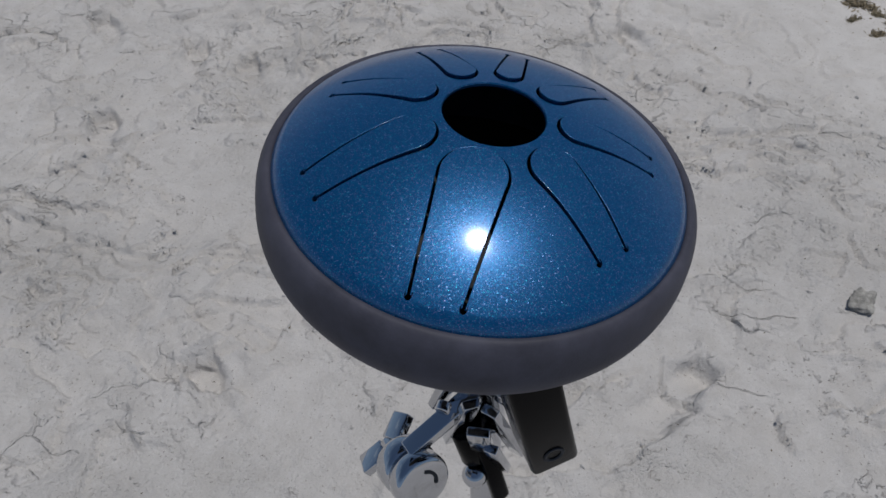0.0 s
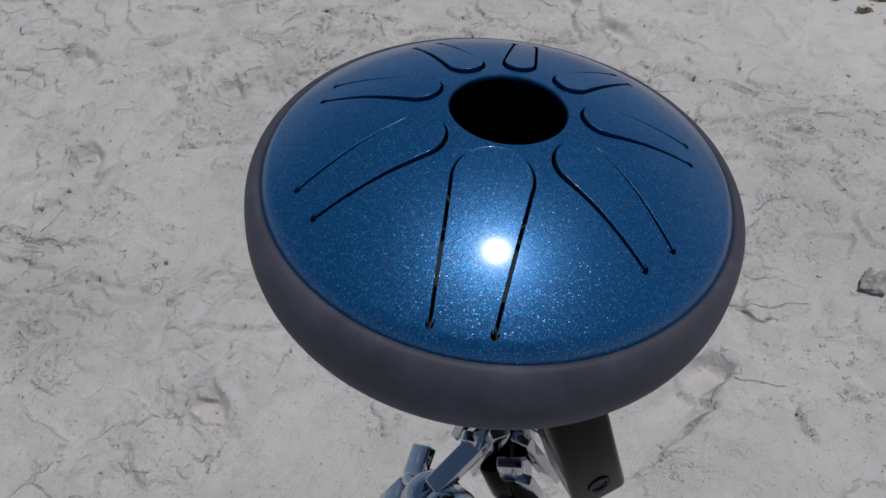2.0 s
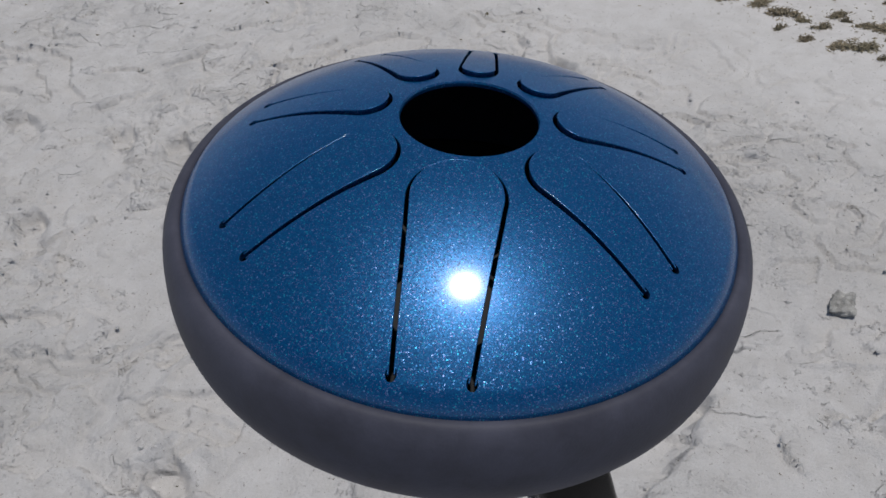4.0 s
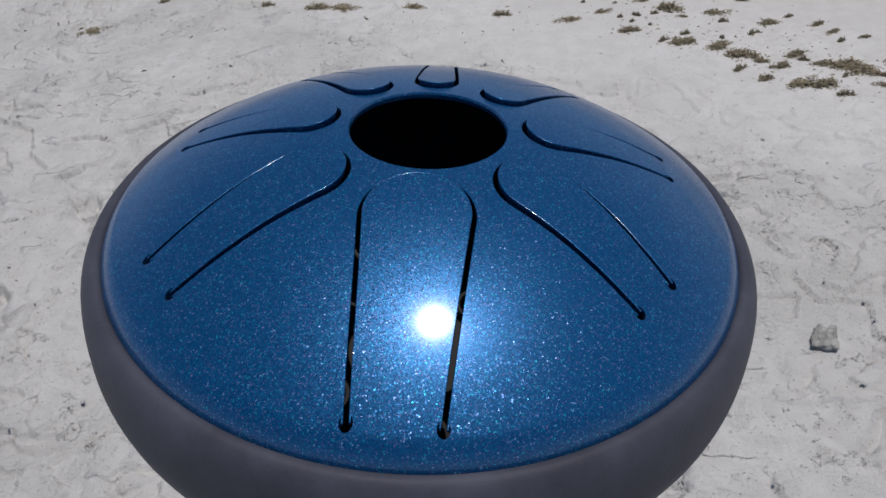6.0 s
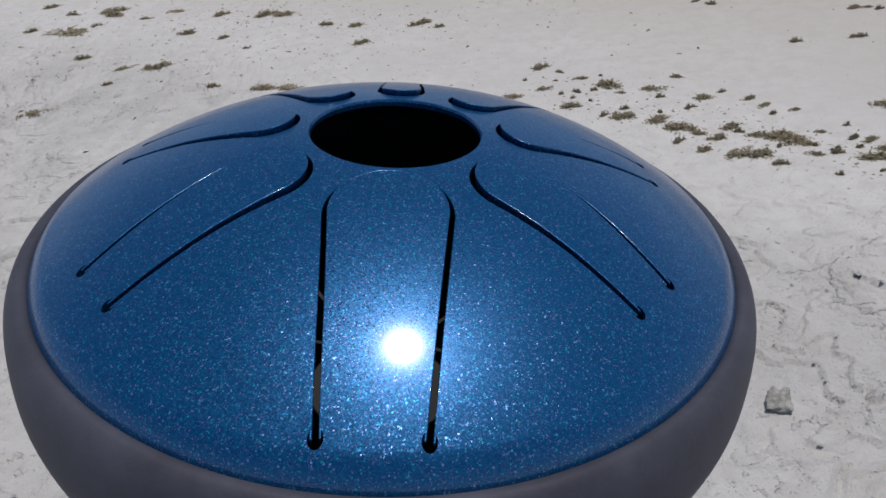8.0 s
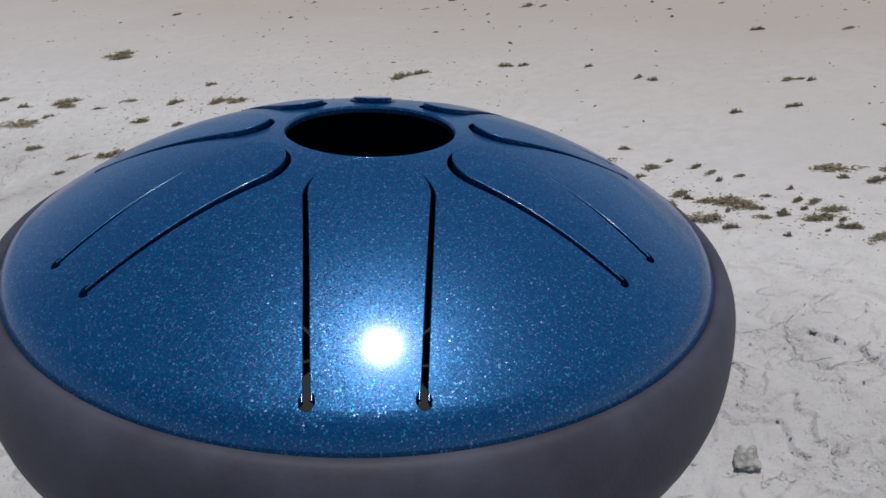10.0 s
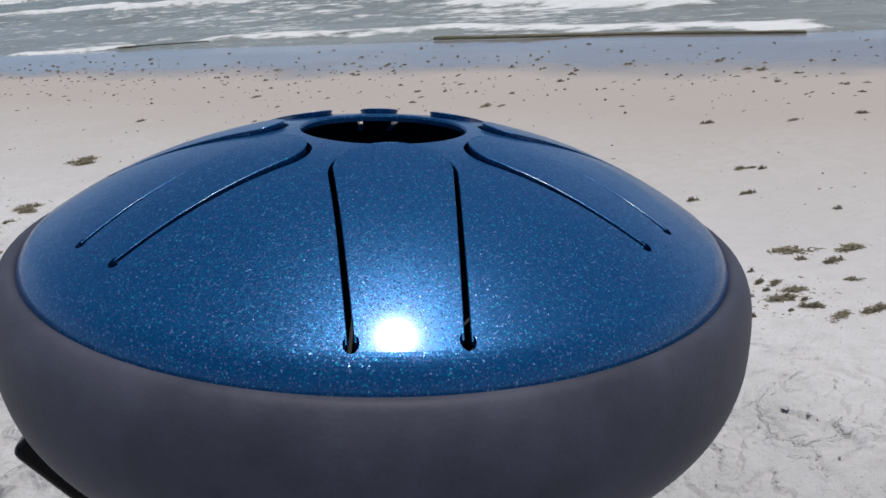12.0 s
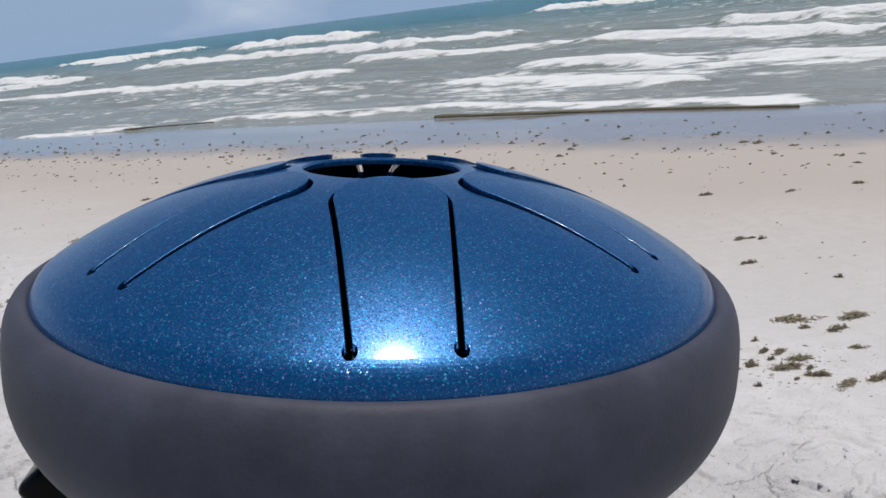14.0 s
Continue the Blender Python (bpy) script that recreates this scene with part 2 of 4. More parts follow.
def rubber_material(name, color, rough, gloss):
    m, n, l, b = material(name, color, rough)
    b.inputs["Specular IOR Level"].default_value = gloss
    at = n.new("ShaderNodeTexCoord")
    dust = noise_node(n, l, 38, 6, 0.65, at.outputs["Object"])
    pale = tuple(c * 1.9 for c in color)
    l.new(ramp(n, l, dust, 0.35, 0.8, color, pale), b.inputs["Base Color"])
    fine = noise_node(n, l, 900, 2, 0.5, at.outputs["Object"])
    l.new(bump(n, l, fine, 0.25, 0.0004), b.inputs["Normal"])
    l.new(ramp(n, l, dust, 0.3, 0.8, (rough - 0.06,) * 3, (rough + 0.1,) * 3), b.inputs["Roughness"])
    return m


def chrome_material():
    m, n, l, b = material("chrome", (0.50, 0.515, 0.545), 0.04, 1.0)
    at = n.new("ShaderNodeTexCoord")
    smear = noise_node(n, l, 60, 4, 0.6, at.outputs["Object"])
    l.new(ramp(n, l, smear, 0.3, 0.8, (0.02,) * 3, (0.09,) * 3), b.inputs["Roughness"])
    return m


def weed_material(name, dark, pale, other):
    m, n, l, b = material(name, dark, 0.85)
    at = n.new("ShaderNodeNewGeometry")
    who = n.new("ShaderNodeObjectInfo")
    tone = ramp(n, l, at.outputs["Random Per Island"], 0.0, 1.0, dark, pale)
    tone = mix(n, l, maths(n, l, "MULTIPLY", who.outputs["Random"], 0.5), tone, other)
    l.new(tone, b.inputs["Base Color"])
    return m


def wood_material():
    m, n, l, b = material("weathered_wood", (0.13, 0.105, 0.06), 0.85)
    at = n.new("ShaderNodeTexCoord")
    stretch = n.new("ShaderNodeMapping")
    stretch.inputs["Scale"].default_value = (1.5, 30, 30)
    l.new(at.outputs["Object"], stretch.inputs["Vector"])
    g = noise_node(n, l, 2.0, 6, 0.6, stretch.outputs["Vector"])
    l.new(ramp(n, l, g, 0.3, 0.75, (0.055, 0.048, 0.028), (0.24, 0.20, 0.12)), b.inputs["Base Color"])
    l.new(bump(n, l, g, 0.7, 0.01), b.inputs["Normal"])
    return m


def stone_material():
    m, n, l, b = material("grey_stone", (0.3, 0.29, 0.27), 0.9)
    at = n.new("ShaderNodeTexCoord")
    g = noise_node(n, l, 45, 7, 0.7, at.outputs["Object"])
    l.new(ramp(n, l, g, 0.32, 0.7, (0.15, 0.146, 0.136), (0.50, 0.485, 0.455)), b.inputs["Base Color"])
    l.new(bump(n, l, g, 1.0, 0.008), b.inputs["Normal"])
    return m


SAND, SEA, FLAKE, CHROME = sand_material(), sea_material(), flake_material(), chrome_material()
RUBBER = rubber_material("charcoal_rubber", (0.046, 0.047, 0.063), 0.55, 0.14)
BLACK = rubber_material("black_plastic", (0.002, 0.002, 0.0024), 0.14, 0.08)
UNDERSIDE = material("dull_black_steel", (0.012, 0.012, 0.014), 0.75)[0]
# dark tone of the moulded ring mark, and painted shade for the ratchet's slot
DARK = material("dark_mark_and_slot_shade", (0.03, 0.035, 0.045), 0.55, 0.6)[0]
WEED = weed_material("dry_seaweed", (0.10, 0.083, 0.056), (0.40, 0.33, 0.225), (0.22, 0.20, 0.125))
WET_WEED = weed_material("damp_seaweed", (0.05, 0.042, 0.024), (0.17, 0.14, 0.085), (0.10, 0.09, 0.05))
WOOD, STONE = wood_material(), stone_material()


# ---- small helpers ----
def part(name, bm, mat, parent=None, label="", smooth=True):
    me = bpy.data.meshes.new(name)
    bm.to_mesh(me)
    bm.free()
    me.materials.append(mat)
    if smooth:
        for f in me.polygons:
            f.use_smooth = True
    ob = new(name, me)
    if parent is not None:
        ob.parent = parent
    return tagged(ob, label)


def value_noise(x, y, seed):
    xi, yi = np.floor(x).astype(np.int64), np.floor(y).astype(np.int64)
    u, v = x - xi, y - yi
    u, v = u * u * u * (u * (u * 6 - 15) + 10), v * v * v * (v * (v * 6 - 15) + 10)

    def corner(i, j):
        k = (i * 374761393 + j * 668265263 + seed * 362437) & 0xFFFFFFFF
        k = ((k ^ (k >> 13)) * 1274126177) & 0xFFFFFFFF
        return ((k ^ (k >> 16)) & 0xFFFF) / 65535.0

    a, b, c, d = corner(xi, yi), corner(xi + 1, yi), corner(xi, yi + 1), corner(xi + 1, yi + 1)
    return (a * (1 - u) + b * u) * (1 - v) + (c * (1 - u) + d * u) * v


def fbm(x, y, octaves, seed):
    total, size = 0.0, 1.0
    for k in range(octaves):
        total = total + size * (value_noise(x * 2 ** k, y * 2 ** k, seed + k * 17) - 0.5)
        size *= 0.5
    return total


def step(a, b, x):
    t = np.clip((x - a) / (b - a), 0, 1)
    return t * t * (3 - 2 * t)


def sheet(name, xs, ys, heights, mat):
    """One sheet over a grid of lines that lie closer where the camera passes."""
    gx, gy = np.meshgrid(xs, ys)
    verts = np.column_stack([gx.ravel(), gy.ravel(), heights(gx, gy).ravel()])
    nx, ny = len(xs), len(ys)
    i = (np.arange(ny - 1)[:, None] * nx + np.arange(nx - 1)[None, :]).ravel()
    quads = np.column_stack([i, i + 1, i + nx + 1, i + nx])
    me = bpy.data.meshes.new(name)
    me.vertices.add(len(verts))
    me.vertices.foreach_set("co", verts.ravel())
    me.loops.add(quads.size)
    me.loops.foreach_set("vertex_index", quads.ravel())
    me.polygons.add(len(quads))
    me.polygons.foreach_set("loop_start", np.arange(len(quads)) * 4)
    me.polygons.foreach_set("use_smooth", np.ones(len(quads), dtype=bool))
    me.update(calc_edges=True)
    me.materials.append(mat)
    return new(name, me), gx, gy


def spread(start, first, growth, end):
    out, gap = [start], first
    while out[-1] < end:
        gap *= growth
        out.append(out[-1] + gap)
    return np.array(out)


# ---- ground ----
FOOTPRINTS = [  # toe x, y, heel x, y
    (-1.235, 1.97, -1.145, 1.659), (-1.039, 1.88, -0.906, 1.639), (-1.365, 1.531, -1.253, 1.298),
    (-0.74, 0.715, -0.586, 0.515), (0.374, 0.84, 0.194, 0.63), (0.138, 2.158, 0.281, 1.939),
    (-1.631, 2.079, -1.475, 1.884),
]


def crust(x, y):
    """Low scarps of broken crust, and how near a place is to one's edge."""
    wx, wy = x + 0.07 * fbm(x * 6, y * 6, 4, 31), y + 0.07 * fbm(x * 6, y * 6, 4, 37)
    rise_here, edge_here = 0.0, 0.0
    for scale, rise, seed in ((1.5, 0.017, 51), (3.1, 0.012, 61)):
        t = 4.2 * fbm(wx * scale, wy * scale * 1.5, 3, seed)
        saw = t - np.floor(t)
        ledge = np.minimum(saw / 0.9, (1 - saw) / 0.022).clip(0, 1) ** 1.6
        where = step(-0.02, 0.10, fbm(x * 2.3, y * 2.3, 3, seed + 5))
        rise_here = rise_here + rise * where * ledge
        edge_here = np.maximum(edge_here, where * (np.minimum(saw, 1 - saw) < 0.07))
    return rise_here, edge_here


def ground_height(x, y):
    sea = x * SEAWARD.x + y * SEAWARD.y
    dry = 1 - step(1.6, 2.6, sea)
    near = np.hypot(x, y) < 9
    h = 0.05 * fbm(x * 0.35, y * 0.35, 3, 3) * step(12, 6, np.abs(sea)) * near
    h = h + dry * (0.022 * fbm(x * 2.1, y * 2.1, 4, 11) + 0.006 * fbm(x * 17, y * 17, 3, 13) + crust(x, y)[0])
    for tx, ty, hx, hy in FOOTPRINTS:
        ax, ay = hx - tx, hy - ty
        length = math.hypot(ax, ay)
        ax, ay = ax / length, ay / length
        u, v = (x - tx) * ax + (y - ty) * ay, -(x - tx) * ay + (y - ty) * ax
        u, v = u + 0.02 * fbm(x * 14, y * 14, 3, 71), v + 0.02 * fbm(x * 14, y * 14, 3, 73)
        wide = 0.048 - 0.012 * np.cos(u / length * 6.0)
        inside = np.maximum(np.abs(v) / wide, np.abs(u / length - 0.5) * 2)
        heelward = np.clip(u / length * 2.4 - 0.25, 0, 1)   # crisp at the toe, trodden out behind
        sunk = 1 - step(0.80 - 0.62 * heelward, 1.06, inside)
        rim = np.exp(-((inside - 1.18) / 0.14) ** 2) * (1 - heelward)
        h = h - 0.036 * sunk * (1 - 0.80 * np.clip(u / length, 0, 1)) + 0.009 * rim
    return h - 0.035 * np.clip(sea - 7.6, 0, 60)


fine_x, fine_y = np.arange(-2.2, 1.85, 0.0064), np.arange(0.0, 3.0, 0.0064)
right = spread(fine_x[-1], 0.0062, 1.06, 4500)[1:]
left = -spread(-fine_x[0], 0.0062, 1.06, 4500)[1:][::-1]
ahead = spread(fine_y[-1], 0.0062, 1.045, 4500)[1:]
behind = -spread(-fine_y[0], 0.0062, 1.1, 4500)[1:][::-1]
ground, _, _ = sheet("ground", np.concatenate([left, fine_x, right]), np.concatenate([behind, fine_y, ahead]), ground_height, SAND)
tagged(ground, "pale grey crusted beach sand with cracks and footprints", "sand", kind="structure")

# ---- sea ----
BREAKERS = [  # along and seaward of one end, of the other end, height
    (-47, 22.5, -35, 25.3, 0.26), (-33, 15.8, -21, 17.2, 0.10), (-21.5, 16.4, -12.6, 16.6, 0.12),
    (-40, 32.0, -27, 29.5, 0.30), (-27.5, 29.6, -16.5, 26.0, 0.28), (-52, 51, -33, 44, 0.50),
    (-16, 20.5, -8, 19.6, 0.17), (-8.5, 19.8, 4, 13.8, 0.16), (-7.5, 14.6, -3.2, 13.2, 0.10), (-3.4, 13.3, 3, 10.6, 0.10),
    (-8.0, 12.4, -2.6, 10.6, 0.07), (-6.2, 9.5, -0.8, 8.65, 0.03), (-6, 23.5, 4, 17.5, 0.2), (-19.5, 29, -13.5, 27.2, 0.2),
    (-70, 51, -64, 52, 0.5), (-14.2, 8.15, -11.2, 8.75, 0.03), (-10.4, 9.3, -5.6, 9.2, 0.04), (-60, 30, -46, 31, 0.3),
    (-90, 60, -70, 66, 0.5), (-30, 62, -14, 56, 0.4), (-9, 60, 6, 40, 0.3),
]
WATERLINE = 8.10


def sea_shape(a, s):
    h = (0.06 * fbm(a * 0.16, s * 0.4, 4, 91) + 0.13 * fbm(a * 0.22, s * 0.9, 5, 191)) * step(9, 15, s) * step(400, 60, s)
    foam = (0.20 * step(0.0, 0.22, fbm(a * 0.10, s * 0.22, 4, 97)) + 0.15 * step(0.02, 0.2, fbm(a * 0.35, s * 0.9, 4, 98))) * step(75, 40, s)
    foam = foam + 0.12 * (1 - step(9, 20, s))
    for a0, s0, a1, s1, tall in BREAKERS:
        t = (a - a0) / (a1 - a0)
        line = s0 + (s1 - s0) * t + 0.9 * (s0 / 20) * fbm(a * 0.35, a * 0 + s0, 3, 5)
        ends = step(-0.04, 0.10, t) * step(1.04, 0.88, t)
        depth = 0.06 + 0.040 * s0
        d = (s - line) / depth
        swell = np.where(d < 0, np.exp(-(d / 0.30) ** 2), np.exp(-(d / 0.9) ** 2)) * ends
        lumps = 0.75 + 0.5 * (fbm(a * 1.3, s * 1.3, 3, 7) + 0.3)
        h = h + tall * swell * lumps
        white = np.where(d < 0, np.exp(-(d / 0.55) ** 2), np.exp(-(d / 0.75) ** 2)) * ends
        foam = np.maximum(foam, (0.62 if tall < 0.05 else 0.92) * white) + 0.20 * np.exp(-((d - 0.3) / 1.6) ** 2) * ends
    return h, np.clip(foam, 0, 1.1)


along_lines = np.concatenate([-spread(75, 0.35, 1.09, 4200)[1:][::-1], np.arange(-75, -16, 0.30), np.arange(-16, 8, 0.11), spread(8, 0.12, 1.1, 4200)[1:]])
sea_lines = np.concatenate([np.arange(WATERLINE - 0.6, 20, 0.07), spread(20, 0.07, 1.012, 75), spread(80, 1.5, 1.1, 4300)])
sea, ga, gs = sheet("sea", along_lines, sea_lines, lambda a, s: sea_shape(a, s)[0] - 0.026 - 0.02 * step(WATERLINE + 0.1, WATERLINE - 0.55, s + 0.5 * fbm(a * 0.4, a * 0, 3, 15)), SEA)
layer = sea.data.attributes.new("foam", "FLOAT", "POINT")
layer.data.foreach_set("value", sea_shape(ga, gs)[1].ravel().astype(np.float32))
sea.matrix_world = Matrix(((ALONG.x, SEAWARD.x, 0, 0), (ALONG.y, SEAWARD.y, 0, 0), (0, 0, 1, 0), (0, 0, 0, 1)))
tagged(sea, "grey-green surf with white breakers, teal towards the horizon", "sea", kind="structure")

# ---- tongue drum ----
DRUM = Matrix(((0.9892, 0.0011, 0.1462, 0), (-0.0051, 0.9996, 0.0270, 0), (-0.1461, -0.0274, 0.9889, 1.1956), (0, 0, 0, 1)))
EDGE, HOLE = 0.0965, 0.0246   # where the dome turns down, and the round opening
RIM_SHIFT = Vector((-0.0008, -0.0034, 0))   # the rubber rim sits a little off the hole's axis


BOW, FALL = 2.0951, 76.637
OVAL = 1.0309   # the rim is a little longer one way



def dome_z(r):
    return 0.03437 - BOW * r * r - FALL * r ** 4


DOME_EDGE = dome_z(EDGE)


def lathe(profile, turns):
    """A turned body; a profile that starts or ends on the axis is closed there."""
    bm = bmesh.new()
    rings = []
    for r, z in profile:
        if r < 1e-6:
            rings.append([bm.verts.new((0, 0, z))])
        else:
            rings.append([bm.verts.new((r * math.cos(2 * math.pi * k / turns), r * math.sin(2 * math.pi * k / turns), z)) for k in range(turns)])
    for a, b in zip(rings, rings[1:]):
        for k in range(turns):
            j = (k + 1) % turns
            corners = [a[k % len(a)], a[j % len(a)], b[j % len(b)], b[k % len(b)]]
            corners = [v for i, v in enumerate(corners) if v not in corners[:i]]
            if len(corners) > 2:
                bm.faces.new(corners)
    bmesh.ops.recalc_face_normals(bm, faces=bm.faces)
    return bm


TONGUES = [  # way it points (degrees), outer end, head half width, outer half width, how far from the axis the head ends
    (-94.01, 0.0952, 0.0158, 0.0115, 0.0281),
    (-42.56, 0.0845, 0.012, 0.0083, 0.0304),
    (-146.21, 0.0875, 0.0121, 0.0089, 0.0303),
    (2.59, 0.078, 0.0096, 0.0063, 0.0303),
    (167.04, 0.08, 0.0091, 0.0065, 0.0296),
    (45.05, 0.0723, 0.0081, 0.0047, 0.0291),
    (123.27, 0.0743, 0.0082, 0.0062, 0.0297),
    (85.3, 0.0689, 0.0071, 0.0053, 0.0295),
]
LIFT = 0.0017    # the heads stand this much proud of the dome
SLOT = 0.00085   # half the width of a sawn slot


def slot_line(outer, head, foot, tip):
    """The centre line of one U-shaped cut, out along +x, from end to end round the tongue's head."""
    centre = tip + head
    pts = [(outer - (outer - centre) * k / 12, foot + (head - foot) * (k / 12)) for k in range(13)]
    pts += [(centre - head * math.sin(a), head * math.cos(a)) for a in (math.pi * k / 24 for k in range(1, 24))]
    pts += [(x, -y) for x, y in reversed(pts[:13])]
    return pts


def slot_cutter(bm, way, outer, head, foot, tip):
    turn = Matrix.Rotation(radians(way), 3, "Z")
    pts = slot_line(outer, head, foot, tip)
    left_side, right_side = [], []
    for i, (x, y) in enumerate(pts):
        p, q = Vector(pts[max(i - 1, 0)]), Vector(pts[min(i + 1, len(pts) - 1)])
        d = (q - p).normalized()
        side = Vector((-d.y, d.x)) * SLOT
        left_side.append(Vector((x, y)) + side)
        right_side.append(Vector((x, y)) - side)

    def prism(outline):
        low = [bm.verts.new(turn @ Vector((p[0], p[1], -0.012))) for p in outline]
        high = [bm.verts.new(turn @ Vector((p[0], p[1], 0.08))) for p in outline]
        bm.faces.new(low[::-1])
        bm.faces.new(high)
        for k in range(len(outline)):
            j = (k + 1) % len(outline)
            bm.faces.new((low[k], low[j], high[j], high[k]))

    prism(right_side + left_side[::-1])
    return [turn @ Vector((outer, s * foot, 0)) for s in (1, -1)]


def solid(name, bm):
    me = bpy.data.meshes.new(name)
    bmesh.ops.recalc_face_normals(bm, faces=bm.faces)
    bm.to_mesh(me)
    bm.free()
    return new(name, me)


def cut(ob, tools):
    """Takes the tools out of ob for good."""
    for tool in tools:
        mod = ob.modifiers.new("cut", "BOOLEAN")
        mod.operation, mod.solver, mod.object = "DIFFERENCE", "EXACT", tool
    me = bpy.data.meshes.new_from_object(ob.evaluated_get(bpy.context.evaluated_depsgraph_get()))
    ob.modifiers.clear()
    ob.data = me
    for tool in tools:
        bpy.data.objects.remove(tool)
    return ob


drum = new("tongue_drum")
drum.matrix_world = DRUM
tagged(drum, "metallic blue steel tongue drum with a charcoal rubber rim", "tongue drum")

radii = [HOLE + 0.0012 + (EDGE - HOLE - 0.0012) * k / 60 for k in range(61)]
outer_line = [(HOLE, dome_z(HOLE) - 0.0009), (HOLE + 0.0004, dome_z(HOLE) - 0.0002)] + [(r, dome_z(r)) for r in radii]
fall = math.atan(2 * BOW * EDGE + 4 * FALL * EDGE ** 3)
shoulder = []
for k in range(1, 13):   # the dome turns down into the rim
    turn_down = fall + (radians(84) - fall) * k / 12
    last = shoulder[-1] if shoulder else (EDGE, DOME_EDGE)
    shoulder.append((last[0] + 0.00095 * math.cos(turn_down), last[1] - 0.00095 * math.sin(turn_down)))
inner_line = [(r - 0.0006, dome_z(r) - 0.0024) for r in reversed(radii[1:])] + [(HOLE, dome_z(HOLE) - 0.0023)]
outer_line += shoulder
profile = outer_line + [(EDGE + 0.003, shoulder[-1][1]), (EDGE, DOME_EDGE - 0.0035)] + inner_line + [outer_line[0]]
shell_bm = lathe(profile, 288)
bmesh.ops.remove_doubles(shell_bm, verts=shell_bm.verts, dist=1e-6)
shell = solid("dome", shell_bm)
cutters = []
for way, outer, head, foot, tip in TONGUES:
    cb = bmesh.new()
    ends = slot_cutter(cb, way, outer, head, foot, tip)
    cutters.append(solid("cutter", cb))
    for p in ends:
        cb = bmesh.new()
        bmesh.ops.create_cone(cb, cap_ends=True, segments=20, radius1=0.0017, radius2=0.0017, depth=0.1, matrix=Matrix.Translation((p.x, p.y, 0.03)))
        cutters.append(solid("cutter", cb))
cut(shell, cutters)
shell.parent = drum
shell.data.materials.clear()
shell.data.materials.append(FLAKE)


def tongue_lift(x, y):
    """How far the dome is bent up at a place, and which way it slopes there."""
    for way, outer, head, foot, tip in TONGUES:
        c, q = math.cos(radians(way)), math.sin(radians(way))
        u, v = x * c + y * q, abs(-x * q + y * c)
        centre = tip + head
        inside = v < head + (foot - head) * (u - centre) / (outer - centre) if u > centre else math.hypot(u - centre, v) < head
        if inside and u < outer:
            t = (outer - u) / (outer - tip)
            slope = -LIFT * 1.6 * t ** 0.6 / (outer - tip)
            return LIFT * t ** 1.6, slope * c, slope * q
    return 0.0, 0.0, 0.0


def smooth_dome(me):
    """Bends the tongues up, with exact normals on the turned face, so that the cuts don't dent the gloss."""
    turned = [abs(v.co.z - dome_z(math.hypot(v.co.x, v.co.y))) < 0.0002 and HOLE + 0.0003 < math.hypot(v.co.x, v.co.y) <= EDGE + 0.0002 for v in me.vertices]
    exact = []
    for v in me.vertices:
        x, y = v.co.x, v.co.y
        lift, sx, sy = tongue_lift(x, y)
        k = 2 * BOW + 4 * FALL * (x * x + y * y)
        exact.append(Vector((k * x - sx, k * y - sy, 1)).normalized())
        v.co.z += lift
        r = math.hypot(x, y)
        t = min(max((r - 0.055) / 0.05, 0), 1)
        v.co += (RIM_SHIFT + Vector((0, y * (OVAL - 1), 0))) * (t * t * (3 - 2 * t))
    me.update()
    normals = []
    for f in me.polygons:
        f.use_smooth = True
        flat = f.normal.copy()
        normals += [exact[i] if turned[i] and flat.dot(exact[i]) > 0.93 else flat for i in f.vertices]
    me.normals_split_custom_set(normals)


smooth_dome(shell.data)
tagged(shell, "blue metallic flake dome with eight sawn tongues and a round hole")

def edge_bead(pts, way, tip, side, raised):
    """The rounded lip along one side of a sawn slot."""
    turn = Matrix.Rotation(radians(way), 3, "Z")
    bm = bmesh.new()
    rings = []
    for i, (x, y) in enumerate(pts):
        p, q = Vector(pts[max(i - 1, 0)]), Vector(pts[min(i + 1, len(pts) - 1)])
        d = (q - p).normalized()
        across = Vector((-d.y, d.x))
        spot = turn @ Vector((x + across.x * side * (SLOT + 0.0001), y + across.y * side * (SLOT + 0.0001), 0))
        r = math.hypot(spot.x, spot.y)
        up = 0.0
        if raised:
            t = min(max((pts[0][0] - x) / (pts[0][0] - tip), 0), 1)
            up = LIFT * t ** 1.6
        k = min(max((r - 0.055) / 0.05, 0), 1)
        spot += (RIM_SHIFT + Vector((0, spot.y * (OVAL - 1), 0))) * (k * k * (3 - 2 * k))
        spot.z = dome_z(r) + up - 0.00030
        out = turn @ Vector((across.x, across.y, 0))
        rings.append([bm.verts.new(spot + out * (0.00031 * math.cos(a)) + Vector((0, 0, 0.00031 * math.sin(a)))) for a in (2 * math.pi * j / 8 for j in range(8))])
    for p, q in zip(rings, rings[1:]):
        for j in range(8):
            bm.faces.new((p[j], p[(j + 1) % 8], q[(j + 1) % 8], q[j]))
    bmesh.ops.recalc_face_normals(bm, faces=bm.faces)
    return bm


for way, outer, head, foot, tip in TONGUES:
    for side, raised in ((1, True), (-1, False)):
        part("slot_lip", edge_bead(slot_line(outer, head, foot, tip), way, tip, side, raised), FLAKE, drum)

RIM_AT = Matrix.Translation(RIM_SHIFT) @ pose(0, 0, 0, 1.0, 0, 0) @ Matrix.Diagonal((1, OVAL, 1, 1))
